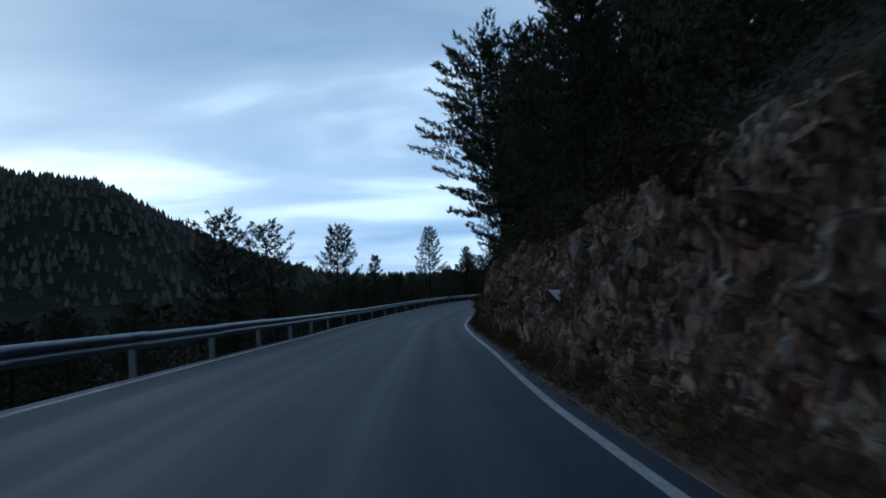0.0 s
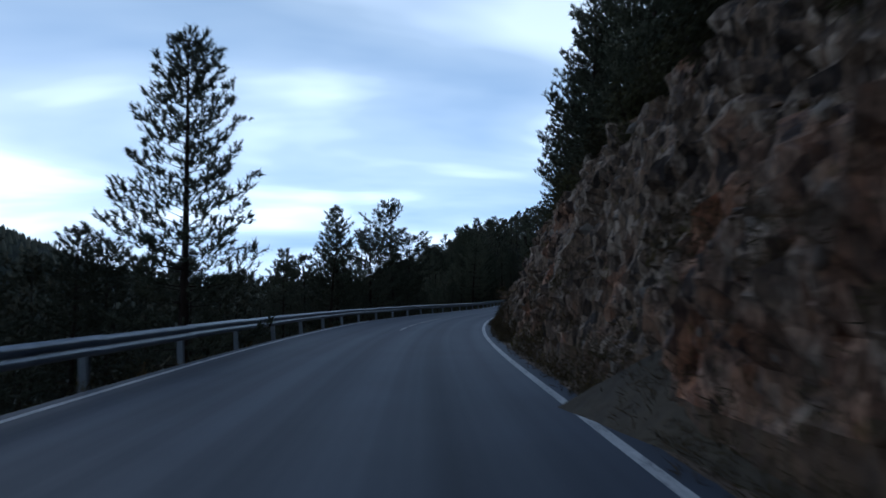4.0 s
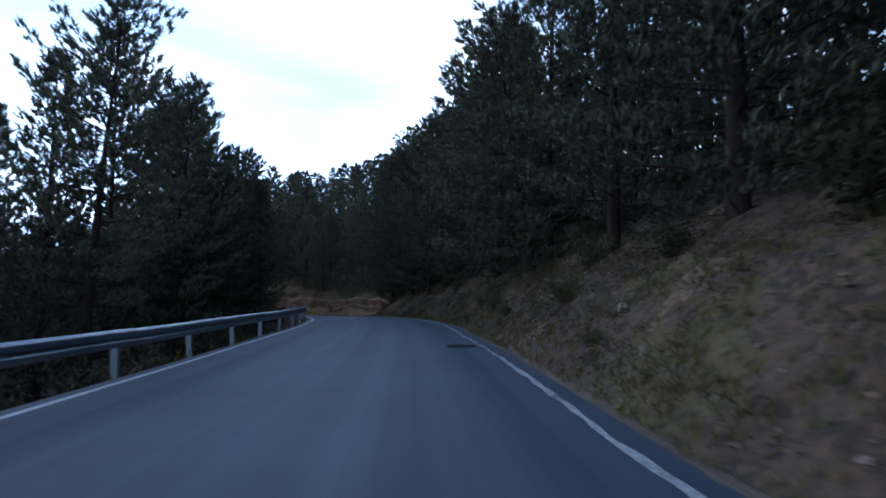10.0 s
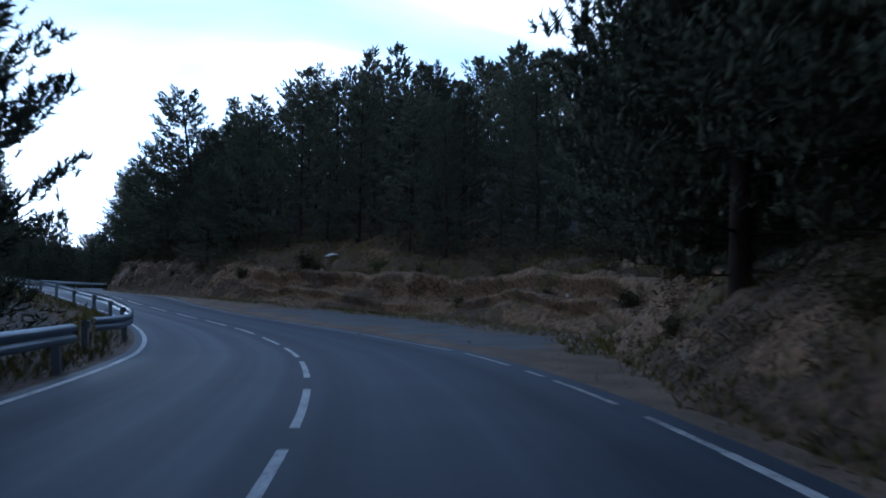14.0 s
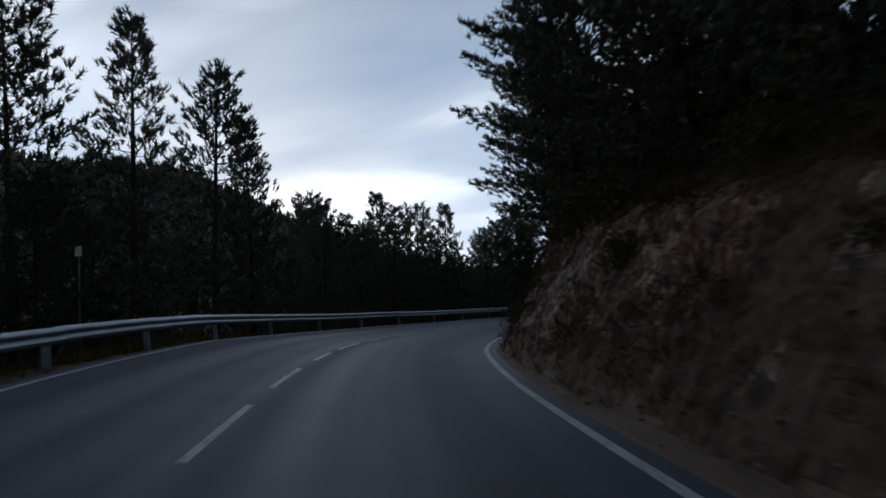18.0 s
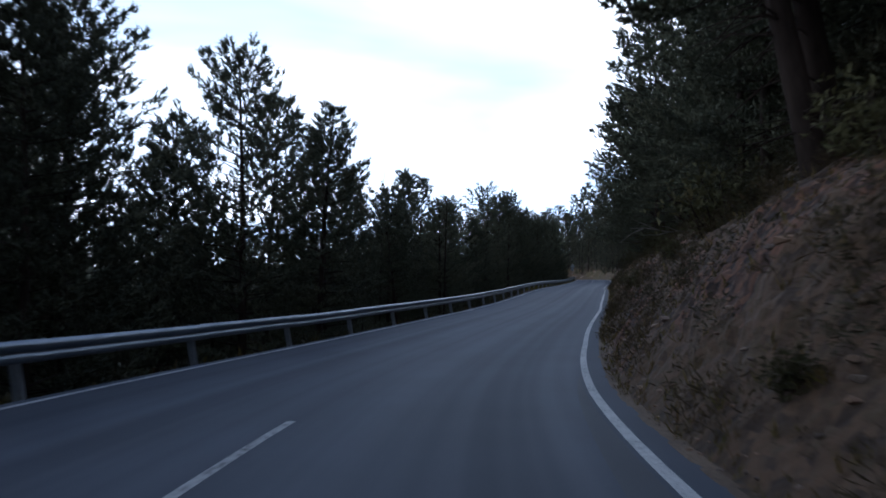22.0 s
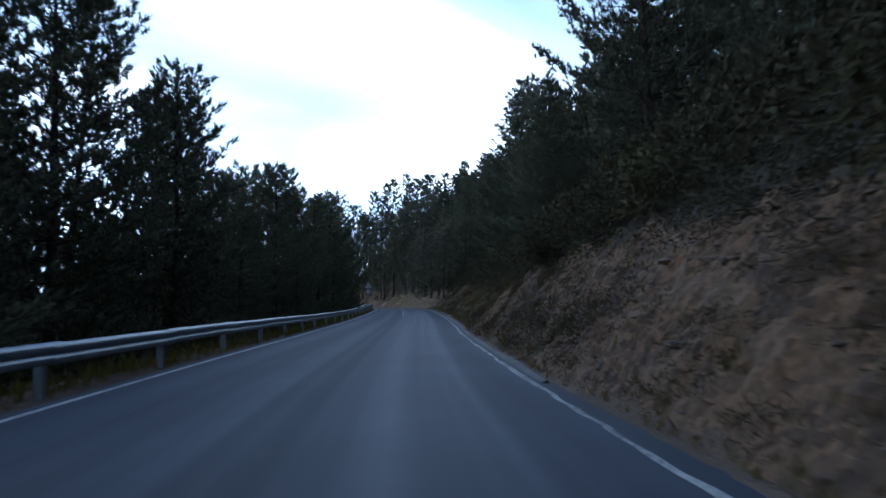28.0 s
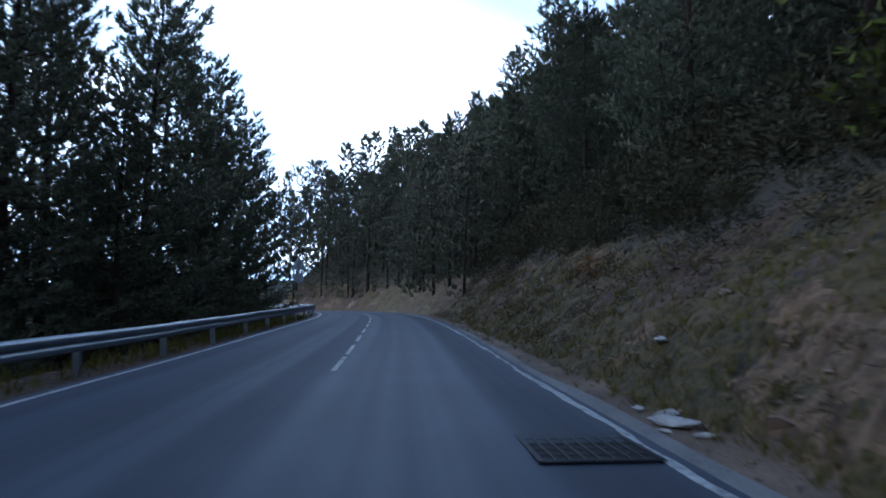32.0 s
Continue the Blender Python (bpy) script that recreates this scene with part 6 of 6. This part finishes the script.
# ---- dead wood ----
def dead_branch(s, e, length, turn, lift, name="dead_branch", forks=4, seed=1, label="bleached dead branch lying on the bank", up=0.05):
    q = np.random.default_rng(seed)
    vv, ff = [], []
    p = [np.zeros(3)]
    way = np.array([math.cos(turn), math.sin(turn), lift])
    for i in range(5):
        way = way + q.normal(0, 0.22, 3)
        way /= np.linalg.norm(way)
        p.append(p[-1] + way * length / 5)
    r = 0.012 * length + 0.012
    tube(p, [r * (1 - 0.15 * i) for i in range(6)], 5, vv, ff)
    for k in range(forks):
        a = p[int(q.integers(1, 5))]
        w2 = way + q.normal(0, 0.7, 3)
        w2 /= np.linalg.norm(w2)
        ln = length * q.uniform(0.25, 0.5)
        tube([a, a + w2 * ln * 0.5, a + w2 * ln + q.normal(0, 0.08, 3)], [r * 0.6, r * 0.4, r * 0.12], 4, vv, ff)
    x, y, _ = (float(v) for v in at(s, float(right(s)) + e))
    z, _ = surface(x, y)
    z = float(ground_z(np.array([s]), np.array([float(right(s)) + e]))[0]) if z is None else z
    ob = mesh_object(name, vv, ff, M["dead_wood"], smooth=True)
    ob.location = (x, y, z + up)
    return tagged(ob, label, "branch" if name == "dead_branch" else "tree", "dead wood")


for s, e, ln, turn, lift, seed in ((92.5, 2.6, 0.9, 2.4, 0.7, 2), (139, 5.2, 2.4, 2.9, 0.15, 4), (184, 4.2, 0.9, 1.6, 1.6, 6), (179, 5.0, 1.8, 3.0, 0.2, 7), (318, 3.4, 2.4, 2.7, 0.2, 8), (271, 3.9, 2.0, 2.2, 1.2, 12), (331, 3.9, 1.1, 2.4, 0.6, 14), (334.5, 3.6, 1.0, 2.0, 0.2, 15)):
    dead_branch(s, e, ln, turn, lift, seed=seed)


def dead_limb(start, end, seed, forks=5, thick=0.035):
    """A bare bleached limb that rises from the slope: start and end are way, metres past the line and height over the ground."""
    q = np.random.default_rng(seed)
    spot = lambda s, e, up: np.array([*at(s, float(right(s)) + e)[:2], float(ground_z(np.array([s]), np.array([float(right(s)) + e]))[0]) + up])
    p, r = spot(*start), spot(*end)
    root = spot(start[0] + 0.2, start[1] + 0.3, -0.25)
    way = r - p
    ln = np.linalg.norm(way)
    path = [root, root * 0.35 + p * 0.65, p] + [p + way * t + q.normal(0, 0.05, 3) * ln + [0, 0, 0.08 * ln * math.sin(3.14 * t)] for t in (0.3, 0.6)] + [r]
    path = [v - root for v in path]
    vv, ff = [], []
    tube(path, [thick * 1.2, thick * 1.1, thick, thick * 0.8, thick * 0.55, thick * 0.2], 6, vv, ff)
    for k in range(forks):
        t = q.uniform(0.15, 0.9)
        a = p - root + way * t
        side = way / ln * 0.7 + q.normal(0, 0.6, 3)
        side /= np.linalg.norm(side)
        m = ln * q.uniform(0.2, 0.42) * (1.1 - t * 0.5)
        tube([a, a + side * m * 0.5 + q.normal(0, 0.04, 3), a + side * m], [thick * 0.5, thick * 0.35, thick * 0.1], 4, vv, ff)
    ob = mesh_object("dead_branch", vv, ff, M["dead_wood"], smooth=True)
    ob.location = root
    return tagged(ob, "bare bleached limb of a dead tree among the pines", "branch", "dead wood")


for start, end, seed, forks, thick in (((107.8, 4.9, 1.2), (110.2, 5.0, 3.1), 31, 3, 0.06), ((107.0, 4.5, 0.5), (109.2, 4.6, 1.4), 32, 6, 0.03), ((137.5, 5.2, 3.0), (141.0, 5.2, 4.0), 33, 5, 0.035), ((136.0, 5.0, 2.4), (139.0, 5.0, 2.4), 34, 4, 0.03),
                                       ((169.0, 5.8, 2.2), (174.2, 5.6, 1.9), 35, 7, 0.045), ((171.5, 5.6, 2.1), (173.6, 5.4, 0.9), 36, 3, 0.03), ((164.0, 5.6, 0.6), (167.5, 5.6, 0.7), 37, 4, 0.035), ((341.8, 6.2, 3.2), (338.2, 6.0, 5.0), 38, 3, 0.04),
                                       ((341.0, 6.2, 2.8), (338.8, 6.1, 4.0), 39, 3, 0.03), ((418.0, 8.6, 1.4), (423.0, 8.8, 6.2), 40, 5, 0.07), ((419.5, 8.6, 1.6), (423.5, 8.8, 5.4), 41, 4, 0.05)):
    dead_limb(start, end, seed, forks, thick)
dead_branch(232.5, 9.2, 3.2, 2.0, 1.0, "dead_tree", 12, 21, "bare bleached dead tree above the clearing", up=-0.1)


def dead_pine(s, d, height, seed):
    """A standing dead pine: bare trunk and thin bare limbs."""
    q = np.random.default_rng(seed)
    vv, ff = [], []
    tube([(0, 0, -0.5), (0.1, 0, height * 0.5), (0.25, 0.1, height)], [0.07, 0.045, 0.01], 6, vv, ff)
    for k in range(26):
        z = q.uniform(0.3, 0.97) * height
        ang, ln = q.uniform(0, 6.28), q.uniform(0.5, 1.7) * (1.15 - z / height)
        b = np.array([0.2 * z / height, 0, z])
        tip = b + [math.cos(ang) * ln, math.sin(ang) * ln, ln * q.uniform(0.1, 0.9)]
        tube([b, (b + tip) / 2 + q.normal(0, 0.06, 3), tip], [0.022, 0.014, 0.004], 3, vv, ff)
    x, y, _ = (float(v) for v in at(s, d))
    ob = mesh_object("dead_pine", vv, ff, M["bark"], smooth=True)
    ob.location = (x, y, foot(x, y)[2])
    return tagged(ob, "standing dead pine with bare grey limbs", "tree", "dead pines")


for s, d, up, seed in ((332.5, -12.6, 8.4, 1), (334.5, -12.2, 8.9, 2), (337.5, -8.6, 7.6, 4)):
    z = foot(*[float(v) for v in at(s, d)[:2]])[2]
    dead_pine(s, d, float(np.interp(s, STEP, PZ)) + up - z, seed)


# ---- drain gratings in the road ----
def grating(s, d, wide, deep):
    """A cast-iron grating let into the asphalt: frame, cross bars and a plate painted with the pit's shade."""
    thing = tagged(new("drain_grating"), "dark cast-iron drain grating in the road beside the edge line", "grating", "drain gratings")
    x, y, z = (float(v) for v in at(s, d))
    bk = math.degrees(math.atan(float(knots(BANK, s))))
    thing.matrix_basis = pose(x, y, z, 0, bk, math.degrees(heading(s)))

    def bar(name, x0, x1, y0, y1, z0, z1, mat):
        vv = [(a, b, c) for a in (x0, x1) for b in (y0, y1) for c in (z0, z1)]
        mesh_object(name, vv, [(0, 1, 3, 2), (4, 6, 7, 5), (0, 4, 5, 1), (2, 3, 7, 6), (0, 2, 6, 4), (1, 5, 7, 3)], mat, thing)
    hw, hd = wide / 2, deep / 2
    # flat near-black sheet over the road: the hole's shade is in its colour
    bar("pit_shade", -hw, hw, -hd, hd, 0.004, 0.006, M["pit_shade"])
    for a in (-hw, hw):
        bar("frame_side", a - 0.025, a + 0.025, -hd - 0.025, hd + 0.025, 0.004, 0.016, M["iron"])
    for b in (-hd, hd):
        bar("frame_end", -hw + 0.025, hw - 0.025, b - 0.025, b + 0.025, 0.004, 0.016, M["iron"])
    for i in range(1, 8):
        a = -hw + wide * i / 8
        bar("bar", a - 0.014, a + 0.014, -hd + 0.025, hd - 0.025, 0.006, 0.014, M["iron"])
    for i in range(1, 5):
        b = -hd + deep * i / 5
        bar("cross_bar", -hw + 0.025, hw - 0.025, b - 0.012, b + 0.012, 0.006, 0.0135, M["iron"])
    return thing


grating(411.15, 1.56, 1.0, 1.15)
grating(155.4, float(right(155.4)) - 0.55, 0.78, 0.8)


# ---- road signs ----
def round_plate(radius, n, thick, rotate=0.0, flat=1.0):
    vv = [(radius * math.cos(rotate + 2 * math.pi * i / n), y, radius * flat * math.sin(rotate + 2 * math.pi * i / n)) for y in (0.0, thick) for i in range(n)]
    return vv, [tuple(range(n))[::-1], tuple(range(n, 2 * n))] + [(i, (i + 1) % n, n + (i + 1) % n, n + i) for i in range(n)]


def road_sign(s, d):
    thing = tagged(new("road_sign"), "grey back of a triangular and a round road sign", "road sign")
    x, y, z = (float(v) for v in at(s, d))
    thing.matrix_basis = pose(x, y, z - 0.3, 0, 0, math.degrees(heading(s)))
    vv, ff = [], []
    tube([(0, 0, -0.4), (0, 0, 2.0), (0, 0, 4.05)], [0.04, 0.04, 0.04], 8, vv, ff)
    mesh_object("post", vv, ff, M["zinc"], thing, smooth=True)
    # rounded triangle
    cs = []
    for k in range(3):
        a = math.pi / 2 + k * 2 * math.pi / 3
        for t in (-0.5, 0, 0.5):
            cs.append((0.47 * math.cos(a) + 0.06 * math.cos(a + t * 2), 0.47 * math.sin(a) + 0.06 * math.sin(a + t * 2)))
    n = len(cs)
    vv = [(a, y0, b + 3.55) for y0 in (0.045, 0.065) for a, b in cs]
    mesh_object("triangle_plate", vv, [tuple(range(n)), tuple(range(n, 2 * n))[::-1]] + [(i, i + n, (i + 1) % n + n, (i + 1) % n) for i in range(n)], M["sign_back"], thing, "grey metal back of the triangular plate")
    vv, ff = round_plate(0.33, 20, 0.02)
    mesh_object("round_plate", [(a, b + 0.045, c + 2.78) for a, b, c in vv], ff, M["sign_back"], thing, "grey metal back of the round plate")
    for z0 in (3.3, 3.6, 2.65, 2.9):
        vv = [(a, b, c) for a in (-0.16, 0.16) for b in (0.03, 0.045) for c in (z0, z0 + 0.04)]
        mesh_object("bracket", vv, [(0, 1, 3, 2), (4, 6, 7, 5), (0, 4, 5, 1), (2, 3, 7, 6), (0, 2, 6, 4), (1, 5, 7, 3)], M["zinc"], thing)
    return thing


road_sign(445.5, -5.95)


def marker_post(s, d):
    thing = tagged(new("marker_post"), "small square white plate on a thin steel pole behind the guardrail", "marker")
    x, y, z = (float(v) for v in at(s, d))
    zg = foot(x, y)[2]
    thing.location = (x, y, zg)
    h = z + 2.98 - zg
    vv, ff = [], []
    tube([(0, 0, -0.3), (0, 0, h)], [0.022, 0.022], 6, vv, ff)
    mesh_object("pole", vv, ff, M["zinc"], thing, smooth=True)
    vv = [(a, b, c + h - 0.1) for a in (-0.14, 0.14) for b in (-0.035, -0.023) for c in (-0.16, 0.16)]
    mesh_object("plate", vv, [(0, 1, 3, 2), (4, 6, 7, 5), (0, 4, 5, 1), (2, 3, 7, 6), (0, 2, 6, 4), (1, 5, 7, 3)], M["white_plate"], thing, "square white plate")
    return thing


marker_post(265, -11.0)


def rock_plate(s, e, up):
    """A square enamel plate, white and black across the diagonal, fixed to the cliff."""
    thing = tagged(new("marker_plate"), "small square plate half white half black fixed on the cliff", "marker")
    x, y, z = (float(v) for v in at(s, float(right(s)) + e, up))
    thing.matrix_basis = pose(x, y, z, 0, 0, math.degrees(heading(s)) - 32)
    h, t = 0.12, 0.012
    for name, tri, mat, label in (("white_half", [(-h, h), (h, -h), (h, h)], M["white_plate"], "white enamel half"), ("black_half", [(-h, -h), (h, -h), (-h, h)], M["iron"], "black enamel half")):
        vv = [(a, y0, b) for y0 in (-t, t) for a, b in tri]
        mesh_object(name, vv, [(0, 1, 2), (5, 4, 3), (0, 3, 4, 1), (1, 4, 5, 2), (2, 5, 3, 0)], mat, thing, label)
    vv, ff = [], []
    tube([(0, 0.0, 0), (0.12, 0.9, 0)], [0.02, 0.02], 6, vv, ff)
    mesh_object("peg", vv, ff, M["zinc"], thing)
    return thing


rock_plate(4.3, 0.85, 1.4)
